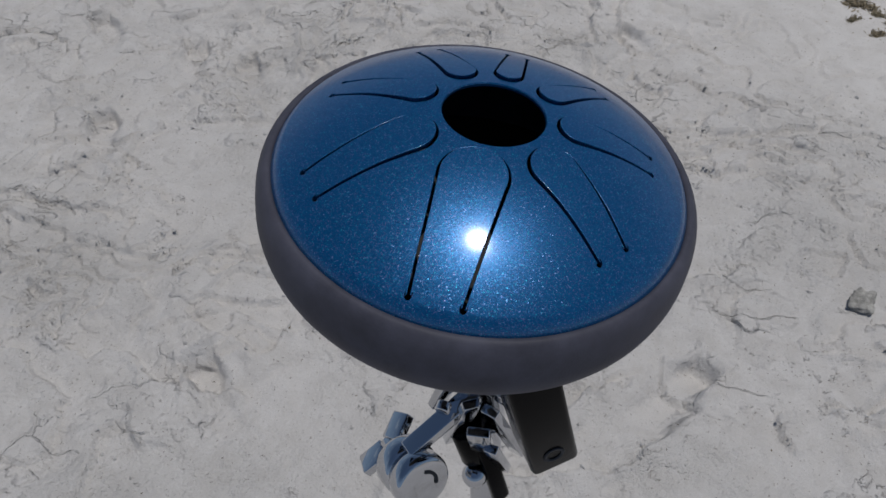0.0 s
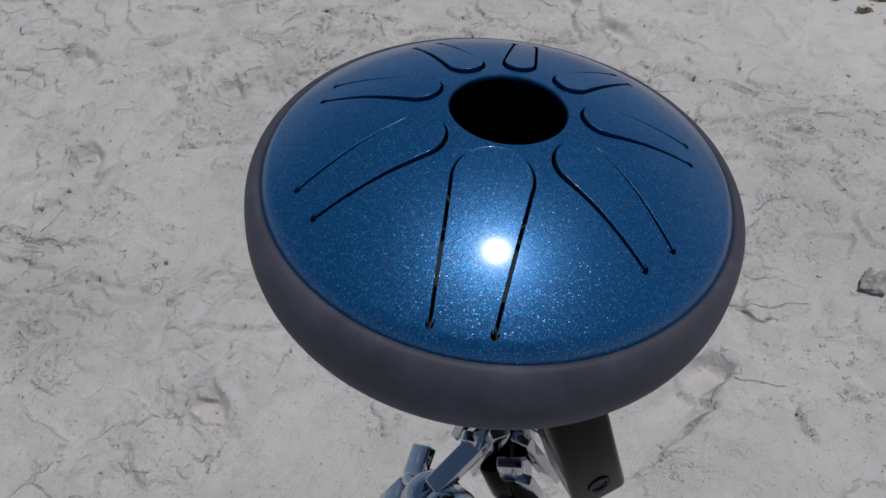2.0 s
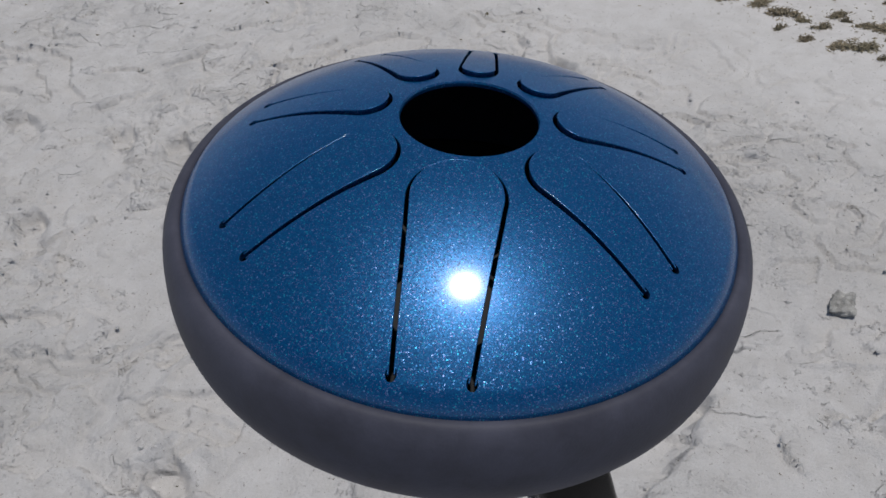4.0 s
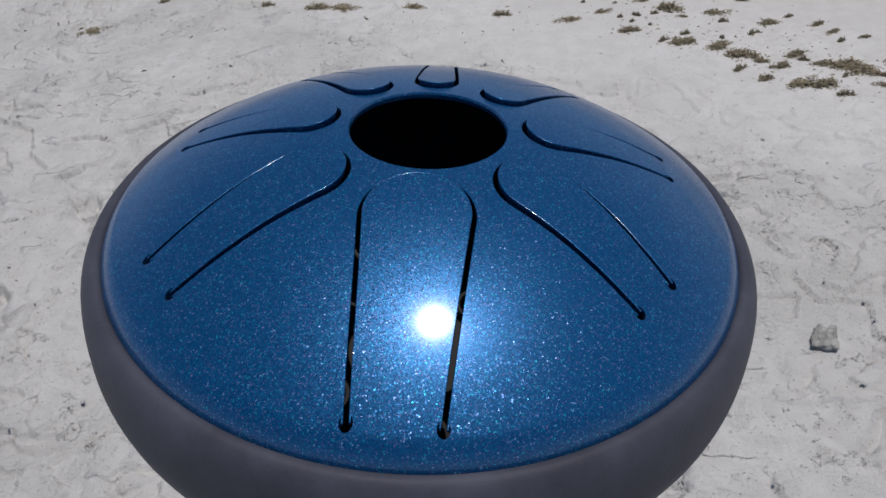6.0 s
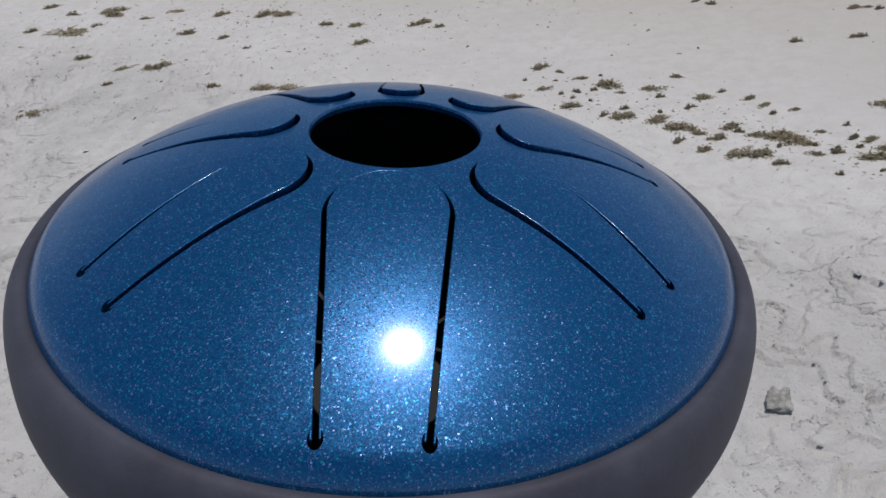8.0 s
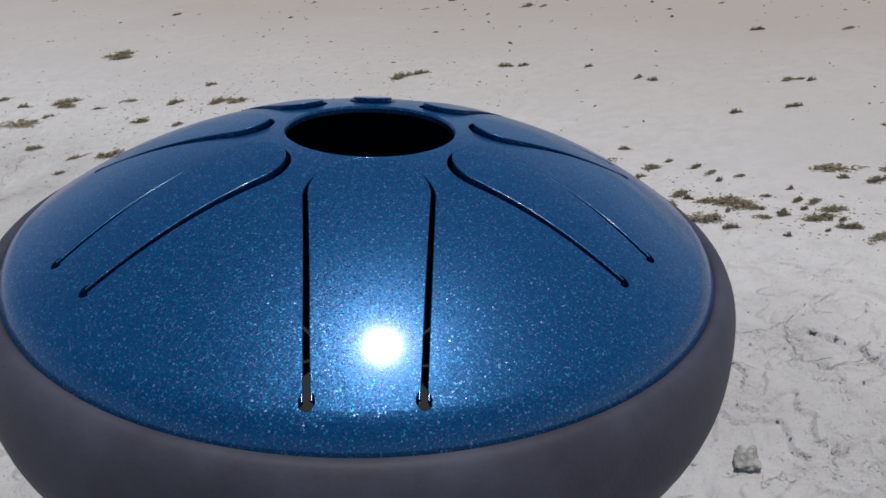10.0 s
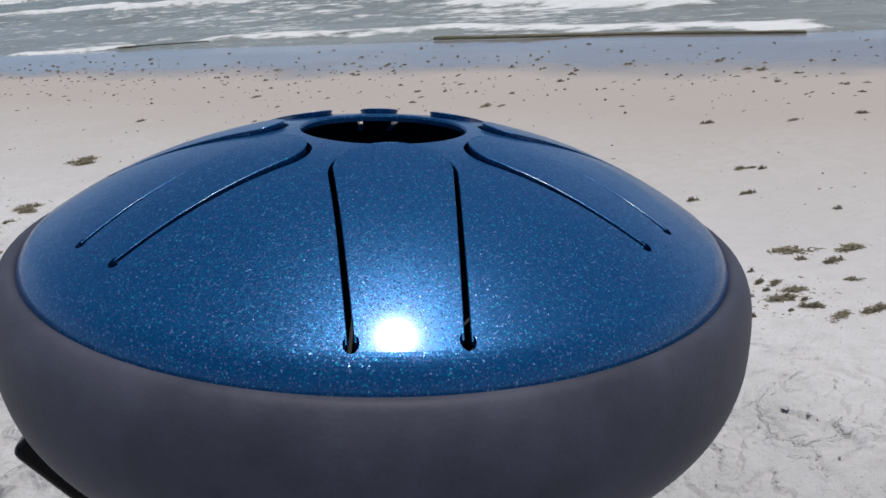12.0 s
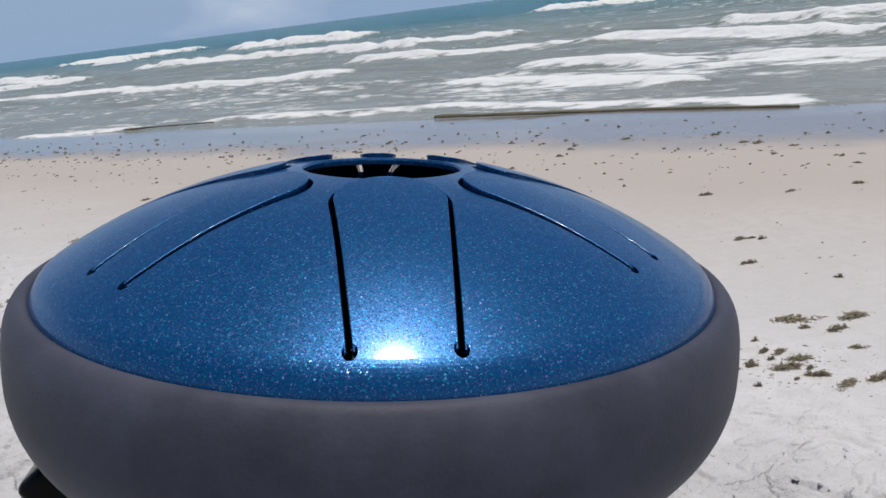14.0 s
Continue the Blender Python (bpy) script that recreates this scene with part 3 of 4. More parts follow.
ring_profile = [(0.1, -0.0086), (0.1008, 0.0008), (0.1018, 0.0027), (0.1039, 0.003), (0.106, 0.0012), (0.1078, -0.0025), (0.1087, -0.0077), (0.1091, -0.0147), (0.109, -0.0215), (0.1072, -0.0291), (0.1032, -0.0361), (0.0974, -0.0422), (0.0909, -0.0467), (0.0894, -0.0457), (0.0954, -0.0392), (0.1, -0.0266), (0.1, -0.0086)]


def rounded(points, times=2):
    for _ in range(times):
        out = [points[0]]
        for p, q in zip(points, points[1:]):
            out += [(p[0] * 0.75 + q[0] * 0.25, p[1] * 0.75 + q[1] * 0.25), (p[0] * 0.25 + q[0] * 0.75, p[1] * 0.25 + q[1] * 0.75)]
        points = out + [points[-1]]
    return points


part("rim_ring", lathe(rounded(ring_profile), 200), RUBBER, drum, "charcoal rubber rim ring with a raised lip").matrix_local = RIM_AT
bowl_profile = [(0.0949, -0.0407), (0.0884, -0.0472), (0.0784, -0.0538), (0.0644, -0.0598), (0.0464, -0.0649), (0.0214, -0.0674), (0.0, -0.0679), (0.0, -0.0664), (0.0464, -0.0634), (0.0784, -0.0523), (0.0929, -0.0392), (0.0949, -0.0407)]
part("bottom_bowl", lathe(rounded(bowl_profile), 160), UNDERSIDE, drum, "dark rounded steel underside").matrix_local = RIM_AT

# ---- stand ----
# its head is tipped back a little on the upright tube
LEAN = Matrix(((0.99971, 0.01191, -0.02082, 0.02455), (-0.01328, 0.99766, -0.06710, 0.08606), (0.01997, 0.06736, 0.99753, 0.00179), (0, 0, 0, 1)))
stand = new("drum_stand")
stand.matrix_world = LEAN
tagged(stand, "chrome basket stand with black rubber arms on a tripod", "instrument stand")


def block(sx, sy, sz, bevel, taper=1.0, segments=3):
    bm = bmesh.new()
    bmesh.ops.create_cube(bm, size=1.0)
    for v in bm.verts:
        k = taper if v.co.z < 0 else 1.0
        v.co = Vector((v.co.x * sx * k, v.co.y * sy * k, v.co.z * sz))
    bmesh.ops.bevel(bm, geom=list(bm.edges), offset=bevel, segments=segments, affect="EDGES", profile=0.5)
    return bm


def rod(a, b, r0, r1=None, segments=24):
    a, b = Vector(a), Vector(b)
    bm = bmesh.new()
    bmesh.ops.create_cone(bm, cap_ends=True, segments=segments, radius1=r0, radius2=r0 if r1 is None else r1, depth=(b - a).length)
    turn = (b - a).to_track_quat("Z", "Y").to_matrix().to_4x4()
    rim = [e for e in bm.edges if abs(e.verts[0].co.z - e.verts[1].co.z) < 1e-7]
    bmesh.ops.bevel(bm, geom=rim, offset=min(r0, r1 or r0) * 0.18, segments=2, affect="EDGES", profile=0.5)
    bmesh.ops.transform(bm, matrix=Matrix.Translation((a + b) / 2) @ turn, verts=bm.verts)
    return bm


def moved(bm, m):
    bmesh.ops.transform(bm, matrix=m, verts=bm.verts)
    return bm


def bar(a, b, wide, thick, bevel=0.0012):
    a, b = Vector(a), Vector(b)
    bm = block(wide, thick, (b - a).length, bevel)
    return moved(bm, Matrix.Translation((a + b) / 2) @ (b - a).to_track_quat("Z", "Y").to_matrix().to_4x4())


HUB = Vector((0.0, -0.030, 1.035))
FOOT = Vector((0.002, -0.012, 0))
upright = [part("pole", rod(FOOT + Vector((0, 0, 0.20)), FOOT + Vector((0, 0, 0.99)), 0.011), CHROME, stand, "chrome tube")]
upright.append(part("base_tube", rod(FOOT + Vector((0, 0, 0.06)), FOOT + Vector((0, 0, 0.45)), 0.0145), CHROME, stand, "wider chrome tube"))
for k in range(3):
    a = radians(-95 + 120 * k)
    way = Vector((math.cos(a), math.sin(a), 0))
    leg = part("leg", bar(FOOT + Vector((0, 0, 0.30)) + way * 0.015, FOOT + Vector((0, 0, 0.018)) + way * 0.22, 0.018, 0.005), CHROME, stand)
    part("rubber_foot", moved(block(0.034, 0.024, 0.03, 0.007), Matrix.Translation(FOOT + Vector((0, 0, 0.009)) + way * 0.225) @ Matrix.Rotation(a, 4, "Z")), BLACK, leg, "black rubber foot")
    upright.append(leg)
for ob in upright:
    ob.matrix_parent_inverse = LEAN.inverted()
part("hub", moved(block(0.026, 0.030, 0.07, 0.006), Matrix.Translation(HUB)), CHROME, stand, "chrome basket hub")
part("neck", rod(HUB + Vector((0, 0, -0.075)), HUB + Vector((0, 0.010, 0.072)), 0.009, 0.012), CHROME, stand)
# basket arms: a chrome bar out of the hub and a black rubber block under the rim
for k in range(3):
    a = radians(-66 + 120 * k)
    way = Vector((math.cos(a), math.sin(a), 0))
    arm = part("basket_arm", bar(HUB + Vector((0, 0, 0.015)) + way * 0.01, (Vector((0, 0.0, 1.085)) + way * 0.080 if k < 2 else Vector((-0.0840, -0.0007, 1.0969))), 0.012, 0.006), CHROME, stand)
    turn_pad = Matrix.Rotation(a, 4, "Z")
    if k == 0:
        low, high, deep, turn_pad = Vector((0.041, -0.079, 1.060)), Vector((0.027, -0.081, 1.150)), 0.032, Matrix.Rotation(radians(-60), 4, "Z")
    elif k == 1:
        low, high, deep = Vector((0.038, 0.085, 1.070)), Vector((0.036, 0.082, 1.138)), 0.034
    else:   # this one slopes out from the hub and ends beside the rim
        low, high, deep = Vector((-0.0851, 0.0006, 1.0908)), Vector((-0.1221, 0.0079, 1.1482)), 0.018
        turn_pad = Matrix.Identity(4)
    pad = block(deep, 0.0275, (high - low).length, 0.0035)
    lean_pad = Vector((0, 0, 1)).rotation_difference(high - low).to_matrix().to_4x4()
    part("rubber_pad", moved(pad, Matrix.Translation((low + high) / 2) @ lean_pad @ turn_pad), BLACK, arm, "glossy black rubber block")
    if k == 0:   # round moulded mark low on the block
        mark = lathe([(0.0040, 0.0), (0.0046, 0.0006), (0.0056, 0.0006), (0.0062, 0.0), (0.0040, 0.0)], 28)
        place_mark = Matrix.Translation((low + high) / 2) @ lean_pad @ turn_pad @ Matrix.Translation((deep / 2 + 0.0001, 0, -(high - low).length / 2 + 0.016)) @ Matrix.Rotation(radians(90), 4, "Y")
        part("moulded_mark", moved(mark, place_mark), DARK, arm, "raised dark ring mark")
# tilter: flat lever, ratchet disc and wing screw
lever = part("tilter_lever", bar((-0.004, -0.040, 1.042), (-0.042, -0.074, 1.020), 0.012, 0.008, 0.001), CHROME, stand, "flat chrome lever")
axis = Vector((0.665, -0.665, 0.36)).normalized()
mid = Vector((-0.0390, -0.080, 1.005))
part("ratchet_disc", rod(mid - axis * 0.017, mid - axis * 0.0006, 0.0185, segments=48), CHROME, lever, "chrome ratchet half")
part("ratchet_disc", rod(mid + axis * 0.0006, mid + axis * 0.014, 0.0185, segments=48), CHROME, lever, "chrome ratchet half")
slot_up = axis.cross(Vector((0, 0, 1))).normalized()
groove = [mid + axis * 0.0139 + (slot_up * math.cos(a) + axis.cross(slot_up) * math.sin(a)) * 0.0085 for a in (radians(150 + 14 * k) for k in range(8))]
slot_shade = bmesh.new()   # curved slot not cut: a thin strip on the face, its shade put in colour
for p, q in zip(groove, groove[1:]):
    piece = bmesh.ops.create_cube(slot_shade, size=1.0)["verts"]
    d = q - p
    bmesh.ops.transform(slot_shade, matrix=Matrix.Translation((p + q) / 2) @ Matrix((d.normalized(), axis, d.cross(axis).normalized())).transposed().to_4x4() @ Matrix.Diagonal((d.length * 1.15, 0.0016, 0.0022, 1)), verts=piece)
part("disc_groove_shade", slot_shade, DARK, lever, "dark curved strip for the shade in the slot", smooth=False)
screw = part("wing_screw", rod(mid - axis * 0.036, mid - axis * 0.012, 0.0048), CHROME, lever, "chrome wing screw")
wing_way = Vector((-0.51, -0.70, -0.42))
wing_way = (wing_way - axis * wing_way.dot(axis)).normalized()
flat_way = axis.cross(wing_way)
for s in (1, -1):
    frame_of = Matrix((axis, flat_way, wing_way)).transposed().to_4x4()
    lean_wing = (Matrix.Translation(mid - axis * 0.033) @ frame_of @ Matrix.Translation((-0.003, 0, s * 0.0125)) @ Matrix.Rotation(radians(-20 * s), 4, "Y"))
    part("wing", moved(block(0.0150, 0.0070, 0.0190, 0.0012), lean_wing), CHROME, screw)
# folded brackets round the hub
for x, y, z, tilt, wide_, high_ in ((-0.013, -0.050, 1.020, 18, 0.011, 0.060), (0.014, -0.050, 1.015, -16, 0.011, 0.062), (0.0, -0.054, 1.000, 0, 0.014, 0.066), (0.010, -0.056, 0.990, -10, 0.009, 0.040),
                                    (0.022, -0.045, 1.035, -38, 0.010, 0.040), (-0.022, -0.040, 1.045, 30, 0.012, 0.040)):
    part("bracket", moved(block(wide_, 0.006, high_, 0.0008), Matrix.Translation((x, y, z)) @ pose(0, 0, 0, 14, 0, 0) @ pose(0, 0, 0, 0, tilt, tilt * 1.5)), CHROME, stand)
part("bolt", rod((-0.020, -0.056, 1.052), (-0.021, -0.062, 1.051), 0.0045), CHROME, stand)
ballb = bmesh.new()
bmesh.ops.create_uvsphere(ballb, u_segments=24, v_segments=16, radius=0.0085)
part("ball_nut", moved(ballb, Matrix.Translation((-0.005, -0.060, 0.970))), CHROME, stand)
part("clamp_handle", bar((0.000, -0.050, 0.995), (0.0125, -0.062, 0.946), 0.012, 0.008, 0.003), BLACK, stand, "black plastic clamp handle")
part("clamp_sleeve", rod((-0.012, -0.045, 1.005), (-0.006, -0.052, 0.978), 0.0105, 0.0085), BLACK, stand, "black plastic sleeve")

# ---- stone ----
bm = bmesh.new()
bmesh.ops.create_icosphere(bm, subdivisions=4, radius=1.0)
for v in bm.verts:
    p = v.co.copy()
    p = p / max(abs(p.x), abs(p.y), abs(p.z)) ** 0.9
    k = 0.92 + 0.24 * noise.fractal(p * 1.6 + Vector((3.1, 0.4, 7.7)), 1.0, 2.0, 5) - 0.16 * abs(noise.noise(p * 4.2 + Vector((1.7, 2.2, 0.3))))
    v.co = Vector((p.x * 0.026 * k * (1 - 0.12 * p.y), p.y * 0.034 * k, p.z * 0.017 * k))
stone = part("stone", bm, STONE)
stone.matrix_world = pose(0.715, 1.044, 0.010, 5, -7, -22)
tagged(stone, "rough grey stone lying on the sand", "stone")

# ---- driftwood ----
def driftwood(name, a, b, r0, r1, sag, seed):
    a, b = Vector(a), Vector(b)
    rng = random.Random(seed)
    n, ring = 44, 12
    bm = bmesh.new()
    rings = []
    length = (b - a).length
    for i in range(n + 1):
        t = i / n
        r = (r0 + (r1 - r0) * t) * (1 + 0.10 * math.sin(t * 17 + seed)) * (0.7 if i in (0, n) else 1)
        off = sag * math.sin(math.pi * t) + 0.4 * r0 * math.sin(t * 9 + seed)
        rings.append([bm.verts.new((t * length, off + r * math.cos(2 * math.pi * k / ring) * rng.uniform(0.9, 1.1), r * math.sin(2 * math.pi * k / ring) * rng.uniform(0.9, 1.1))) for k in range(ring)])
    for p, q in zip(rings, rings[1:]):
        for k in range(ring):
            bm.faces.new((p[k], p[(k + 1) % ring], q[(k + 1) % ring], q[k]))
    bm.faces.new(rings[0][::-1])
    bm.faces.new(rings[-1])
    ob = part(name, bm, WOOD)
    ob.matrix_world = Matrix.Translation(a) @ pose(0, 0, 0, 0, 0, math.degrees(math.atan2(b.y - a.y, b.x - a.x)))
    return ob


def shore(a, s, z=0.0):
    p = ALONG * a + SEAWARD * s
    return (p.x, p.y, z)


tagged(driftwood("driftwood_log", shore(-5.5, 8.50, -0.022), shore(-1.24, 8.21, -0.014), 0.034, 0.020, 0.05, 2), "long thin olive-brown log at the waterline", "driftwood")
tagged(driftwood("driftwood_pole", shore(-11.56, 8.57, -0.005), shore(-9.84, 8.93, -0.005), 0.013, 0.009, 0.03, 5), "slender dark pole lying in the shallow wash", "driftwood")


# ---- seaweed ----
def weed_mesh(name, seed, wide, strands, tall):
    """A matted heap of short curled strands."""
    rng = random.Random(seed)
    bm = bmesh.new()
    spots = [(rng.gauss(0, 0.36), rng.gauss(0, 0.17), rng.uniform(0.16, 0.36)) for _ in range(9)]
    # a thin torn mat holds the strands together
    centre, ring = bm.verts.new((0, 0, 0.0035)), []
    for k in range(22):
        a, far = 2 * math.pi * k / 22, wide * rng.uniform(0.28, 0.62)
        ring.append(bm.verts.new((far * math.cos(a), far * 0.5 * math.sin(a), 0.0008)))
    for k in range(22):
        bm.faces.new((centre, ring[k], ring[(k + 1) % 22]))
    for _ in range(strands):
        if rng.random() < 0.18:
            x, y, thick = wide * rng.gauss(0, 0.42), wide * rng.gauss(0, 0.22), 0.25
        else:
            cx, cy, spot = rng.choice(spots)
            px_, py_ = rng.gauss(0, 1), rng.gauss(0, 1)
            x, y, thick = wide * (cx + spot * 0.6 * px_), wide * (cy + spot * 0.4 * py_), math.exp(-0.5 * (px_ * px_ + py_ * py_))
        z = tall * thick * rng.uniform(0.1, 1.0)
        way, bend = rng.gauss(0, 0.9) + (math.pi if rng.random() < 0.5 else 0), rng.uniform(-1.8, 1.8)
        size, length = rng.uniform(0.0010, 0.0026), rng.uniform(0.004, 0.015)
        lift = rng.uniform(-0.3, 0.45)
        rings = []
        for i in range(4):
            t = i / 3
            w2 = way + bend * t
            c = Vector((x + math.cos(w2) * length * t, y + math.sin(w2) * length * t, max(0.0015, z + lift * length * t)))
            s = size * (1 - 0.55 * t)
            side = Vector((-math.sin(w2), math.cos(w2), 0))
            rings.append([bm.verts.new(c + side * s), bm.verts.new(c - side * s), bm.verts.new(c + Vector((0, 0, s * 1.2)))])
        for p, q in zip(rings, rings[1:]):
            for k in range(3):
                bm.faces.new((p[k], p[(k + 1) % 3], q[(k + 1) % 3], q[k]))
        bm.faces.new(rings[0])
        bm.faces.new(rings[-1][::-1])
    me = bpy.data.meshes.new(name)
    bm.to_mesh(me)
    bm.free()
    me.materials.append(WEED)
    return me


HEAPS = [weed_mesh("seaweed_clump", 100 + k, 0.050, 230 + 45 * k, 0.013 + 0.0025 * k) for k in range(5)]
WEEDS_LEFT = [(-1.79, 4.49, 3.1), (-1.59, 3.96, 1.0), (-1.15, 3.68, 1.7), (-1.33, 3.73, 1.2), (-1.36, 3.55, 0.7), (-1.24, 4.66, 1.2), (-0.96, 4.45, 1.1), (-1.63, 4.76, 1.5), (-0.7, 4.33, 1.5), (-0.6, 4.29, 1.5), (-1.41, 4.58, 0.9), (-0.89, 4.02, 0.8), (-0.36, 4.02, 1.0), (-0.21, 3.94, 1.0), (-0.18, 3.66, 1.1), (0.11, 3.84, 1.4), (0.2, 3.76, 0.7), (0.3, 4.31, 1.5), (0.41, 4.33, 1.1), (-1.53, 5.9, 1.8), (-0.79, 4.76, 0.8), (-2.42, 5.78, 1.9), (-2.12, 5.14, 1.3), (-1.91, 4.89, 1.0), (-2.06, 4.61, 0.9), (-1.1, 4.18, 1.1), (-0.75, 3.81, 0.5)]
WEEDS_AHEAD = [(0.57, 3.09, 0.9), (0.64, 3.02, 0.5), (0.71, 2.93, 0.7), (0.79, 2.83, 1.2), (0.94, 2.75, 1.1), (1.1, 2.62, 1.0), (1.18, 2.65, 0.5), (1.25, 2.56, 0.7), (1.28, 2.49, 0.7), (1.07, 2.84, 0.7), (1.68, 2.35, 1.9), (1.67, 2.27, 0.6), (1.36, 2.42, 0.5), (1.46, 2.25, 0.3), (1.64, 3.05, 0.6), (1.87, 3.02, 0.6), (0.88, 4.25, 1.0), (0.97, 4.21, 0.7), (1.28, 4.01, 0.5), (1.44, 3.7, 0.6), (1.49, 3.63, 0.6), (2.03, 3.33, 0.9), (2.11, 3.27, 0.5)]
WEEDS_LINE = [(0.88, 2.47, 1.2), (0.94, 2.39, 1.3), (0.98, 2.33, 0.8), (1.1, 2.35, 0.9), (1.03, 2.28, 0.8), (0.96, 2.21, 0.7), (0.9, 2.29, 0.6), (1.17, 2.26, 1.2), (1.22, 2.24, 1.3), (1.26, 2.2, 1.3), (1.28, 2.16, 1.0), (1.05, 2.15, 1.2), (1.11, 2.13, 1.2), (1.15, 2.05, 0.6), (1.28, 2.08, 0.7), (1.34, 2.07, 0.5), (1.48, 2.13, 0.9), (1.5, 2.05, 1.2), (1.43, 2.01, 1.4), (1.48, 1.92, 0.9), (1.28, 1.93, 0.3)]
WEEDS_BACK = [(-0.6, 3.23, 1.6), (-0.5, 3.19, 1.6), (-0.19, 3.1, 1.3), (0.16, 2.92, 0.8), (0.41, 2.82, 1.1), (-0.84, 3.33, 0.8), (0.54, 2.86, 0.8), (0.61, 2.67, 0.9), (0.77, 2.53, 1.2), (0.71, 2.56, 0.5), (-1.63, 3.3, 1.5)]
WEEDS_FAR = [(1.87, 2.27, 1.6), (1.75, 2.2, 0.9), (1.52, 1.83, 1.1), (1.63, 1.82, 1.1), (1.71, 2.04, 0.7), (-0.35, 7.68, 1.4), (1.36, 5.73, 1.1), (1.46, 5.66, 0.9), (2.75, 6.38, 1.0), (3.36, 5.57, 1.2), (3.42, 5.47, 1.2), (2.72, 3.97, 0.9), (3.09, 3.89, 0.9), (2.32, 4.21, 0.9), (-1.33, 7.26, 1.1), (-1.56, 6.01, 2.4), (-1.66, 4.87, 1.8), (-1.68, 4.56, 0.8), (2.08, 3.31, 0.6), (1.9, 3.01, 0.6), (2.08, 2.65, 0.4)]
rng = random.Random(8)


def level(x, y):
    return float(ground_height(np.array([[x]]), np.array([[y]]))[0, 0])


def weed(x, y, size, label):
    ob = new("seaweed_clump", rng.choice(HEAPS))
    turn = rng.uniform(-35, 35) + (180 if rng.random() < 0.5 else 0)
    ob.matrix_world = pose(x, y, level(x, y) - 0.002, 0, 0, turn) @ Matrix.Diagonal((size, size * rng.uniform(0.7, 1.1), 0.7 + 0.3 * size, 1))
    return tagged(ob, label, "seaweed", group="seaweed clumps on the sand")


for x, y, size in WEEDS_BACK + WEEDS_LINE + WEEDS_LEFT + WEEDS_AHEAD + WEEDS_FAR:
    weed(x, y, size, "large matted clump of dry olive-brown seaweed" if size > 1.35 else "small clump of dry olive-brown seaweed")
for _ in range(120):
    a, s = rng.uniform(-13, 5), rng.gauss(6.6, 0.55)
    x, y, _z = shore(a, s)
    if s < 8 and y > 2.5:
        weed(x, y, rng.uniform(0.3, 0.8), "small dark scrap of seaweed on damp sand")

rng = random.Random(77)
for _ in range(26):   # little tufts washed up between the larger clumps
    t = rng.random()
    weed(0.50 + 1.1 * t + rng.gauss(0, 0.05), 3.0 - 1.05 * t + rng.gauss(0, 0.10), rng.uniform(0.22, 0.5), "small dry tuft of seaweed on pale sand")


def scraps(count, seed, pick, mat):
    """Crumbs and bits of weed strewn over the beach."""
    r = random.Random(seed)
    verts, faces = [], []
    xs = [pick(r) for _ in range(count)]
    zs = ground_height(np.array([[p[0] for p in xs]]), np.array([[p[1] for p in xs]]))[0]
    for (x, y, size), z in zip(xs, zs):
        way, base = r.uniform(0, 6.3), len(verts)
        long, thin = size * r.uniform(0.8, 2.4), size * r.uniform(0.3, 0.8)
        c, s = math.cos(way), math.sin(way)
        for u, v, h in ((-1, -0.6, 0), (0.2, -1, 0), (1, 0.3, 0), (-0.3, 1, 0), (0.1, 0.1, 1.1)):
            verts.append((x + u * long * c - v * thin * s, y + u * long * s + v * thin * c, z - 0.0006 + h * thin))
        faces += [(base, base + 1, base + 4), (base + 1, base + 2, base + 4), (base + 2, base + 3, base + 4), (base + 3, base, base + 4)]
    me = bpy.data.meshes.new("seaweed_scraps")
    me.from_pydata(verts, [], faces)
    me.materials.append(mat)
    return new("seaweed_scraps", me)


def near_line(r):
    t = r.random()
    x, y = 0.55 + 1.0 * t + r.gauss(0, 0.10), 2.85 - 0.95 * t + r.gauss(0, 0.12)
    return x, y, 0.0010 + min(r.expovariate(600), 0.005)


def anywhere(r):
    return r.uniform(-2.4, 2.6), r.uniform(0.2, 4.8), r.uniform(0.0008, 0.0032)


def back_field(r):
    return r.gauss(-0.9, 0.9), r.gauss(4.1, 0.6), r.uniform(0.002, 0.007)


def swash(r):
    x, y, _z = shore(r.uniform(-16, 6), r.gauss(6.05, 0.75))
    return x, y, r.uniform(0.006, 0.021)


def open_beach(r):
    return r.uniform(-5, 5), r.uniform(2.5, 8), r.uniform(0.003, 0.011)


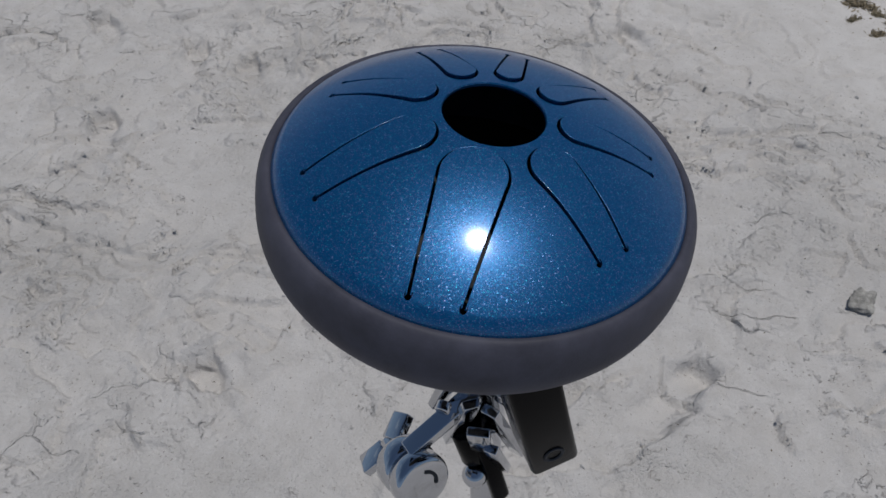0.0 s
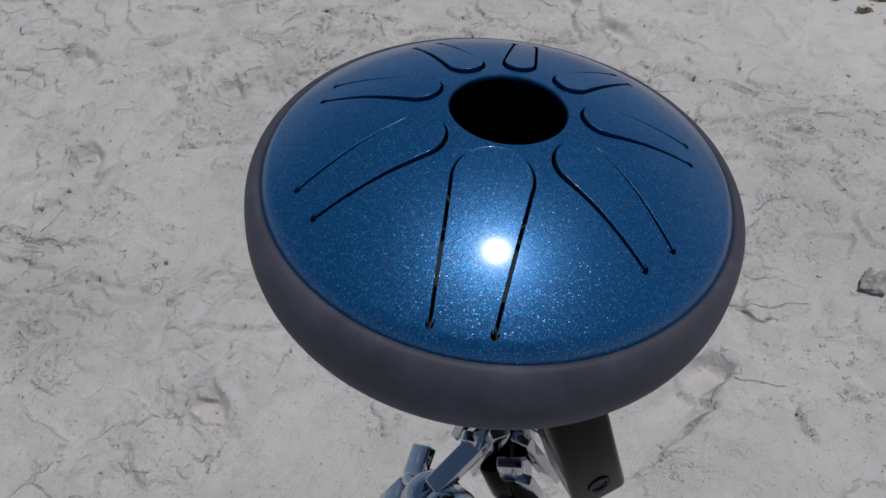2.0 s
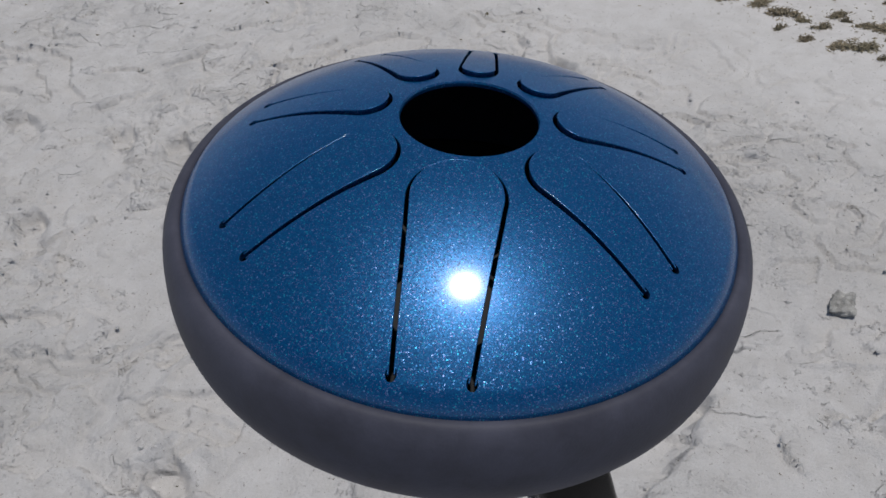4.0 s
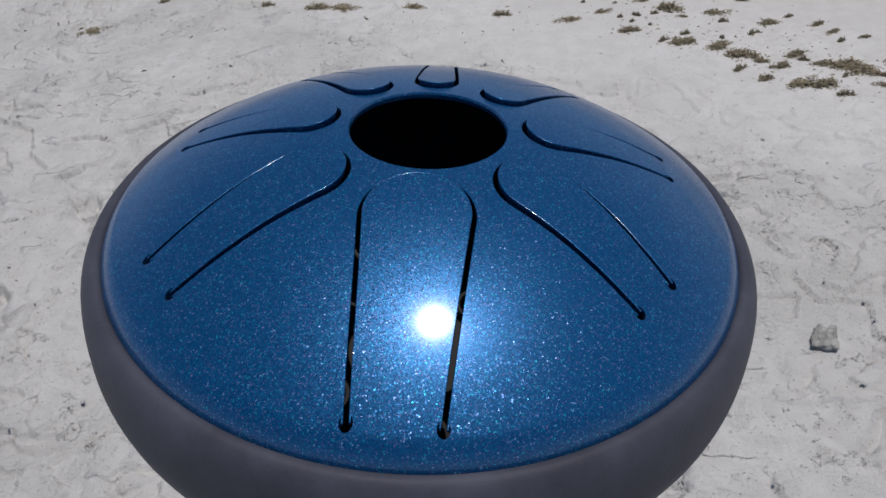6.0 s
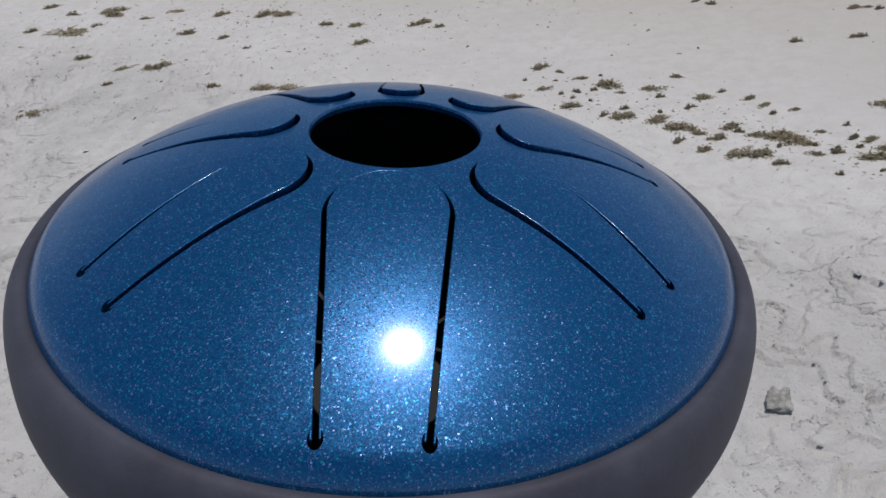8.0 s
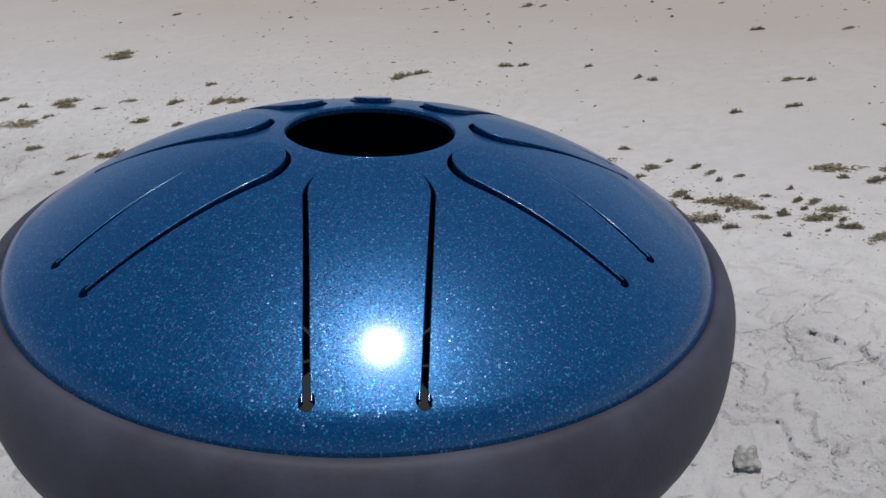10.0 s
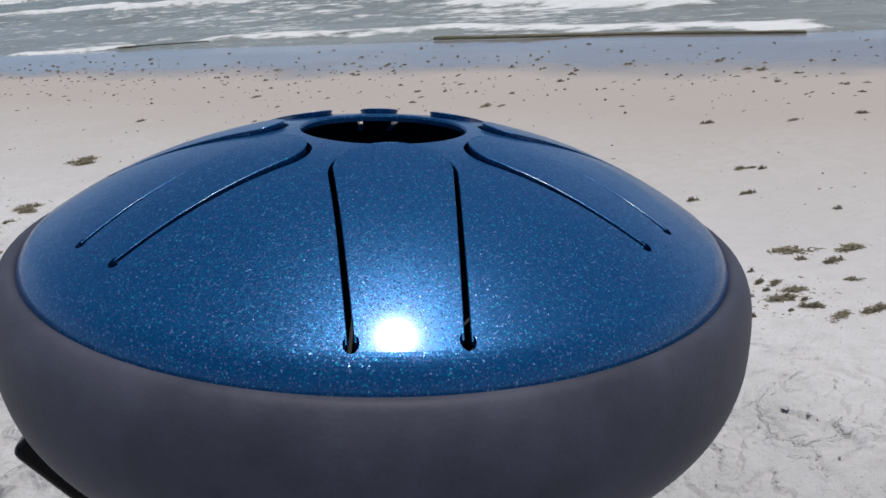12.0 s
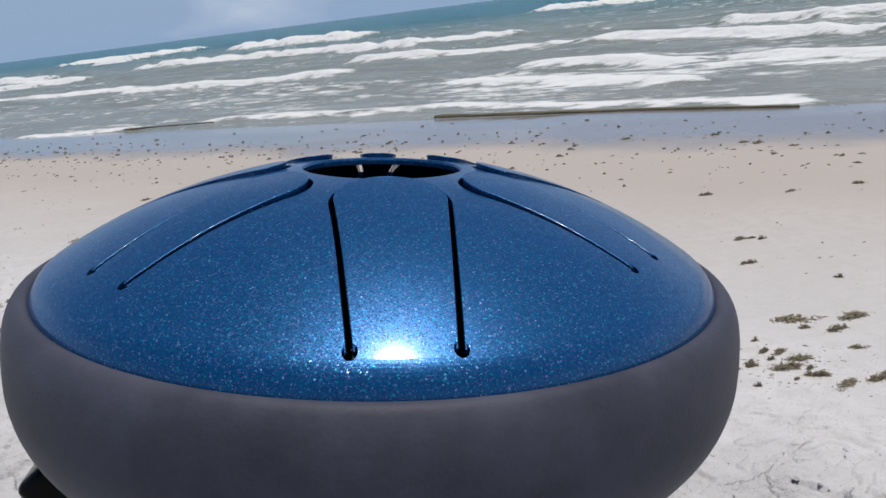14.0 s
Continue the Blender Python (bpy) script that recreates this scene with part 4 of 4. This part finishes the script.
for count, seed, pick, label in ((1100, 1, near_line, "crumbs of dry seaweed along the tide line"), (1500, 2, anywhere, "dark grit and crumbs strewn over the sand"),
                                 (1500, 3, back_field, "bits of dry seaweed between the clumps"), (1000, 4, swash, "dark seaweed bits along the wet sand"), (520, 5, open_beach, "sparse bits of weed on the open beach")):
    tagged(scraps(count, seed, pick, WET_WEED if pick in (swash, open_beach, anywhere) else WEED), label, "seaweed bits", kind="stuff")


# ---- crumbs of crust ----
def sand_crumbs(count, seed):
    """Broken bits of crust, thick along the scarps and thin elsewhere."""
    r = np.random.RandomState(seed)
    x, y = r.uniform(-2.2, 1.85, count * 9), r.uniform(0.0, 3.0, count * 9)
    sea_way = x * SEAWARD.x + y * SEAWARD.y
    patch = fbm(x * 1.9, y * 1.9, 3, 77)
    chance = 0.05 + 0.85 * crust(x, y)[1] + 0.30 * step(0.05, 0.2, patch)
    keep = (r.uniform(0, 1, len(x)) < chance) & (sea_way < 2.0)
    x, y = x[keep][:count], y[keep][:count]
    z = ground_height(x[None, :], y[None, :])[0]
    verts, faces = [], []
    for px_, py_, pz in zip(x, y, z):
        size = min(0.0014 + r.exponential(0.0016), 0.009)
        way, base = r.uniform(0, 6.283), len(verts)
        c, q = math.cos(way) * size, math.sin(way) * size
        flat = r.uniform(0.45, 1.0)
        for u, v, h in ((-1, -0.5, 0), (0.3, -0.8, 0.1), (1.1, 0.2, 0), (-0.2, 0.8, 0), (-0.5, -0.1, 0.8), (0.5, 0.15, 1.0)):
            u, v = u + r.uniform(-0.2, 0.2), v + r.uniform(-0.2, 0.2)
            verts.append((px_ + u * c - v * q, py_ + u * q + v * c, pz - 0.0008 + h * size * flat))
        faces += [(base + i, base + j, base + k) for i, j, k in ((0, 1, 4), (1, 5, 4), (1, 2, 5), (2, 3, 5), (3, 4, 5), (3, 0, 4))]
    me = bpy.data.meshes.new("sand_crumbs")
    me.from_pydata(verts, [], faces)
    me.materials.append(SAND)
    return new("sand_crumbs", me)


tagged(sand_crumbs(9000, 4), "loose crumbs of broken pale sand crust", "sand crumbs", kind="stuff")
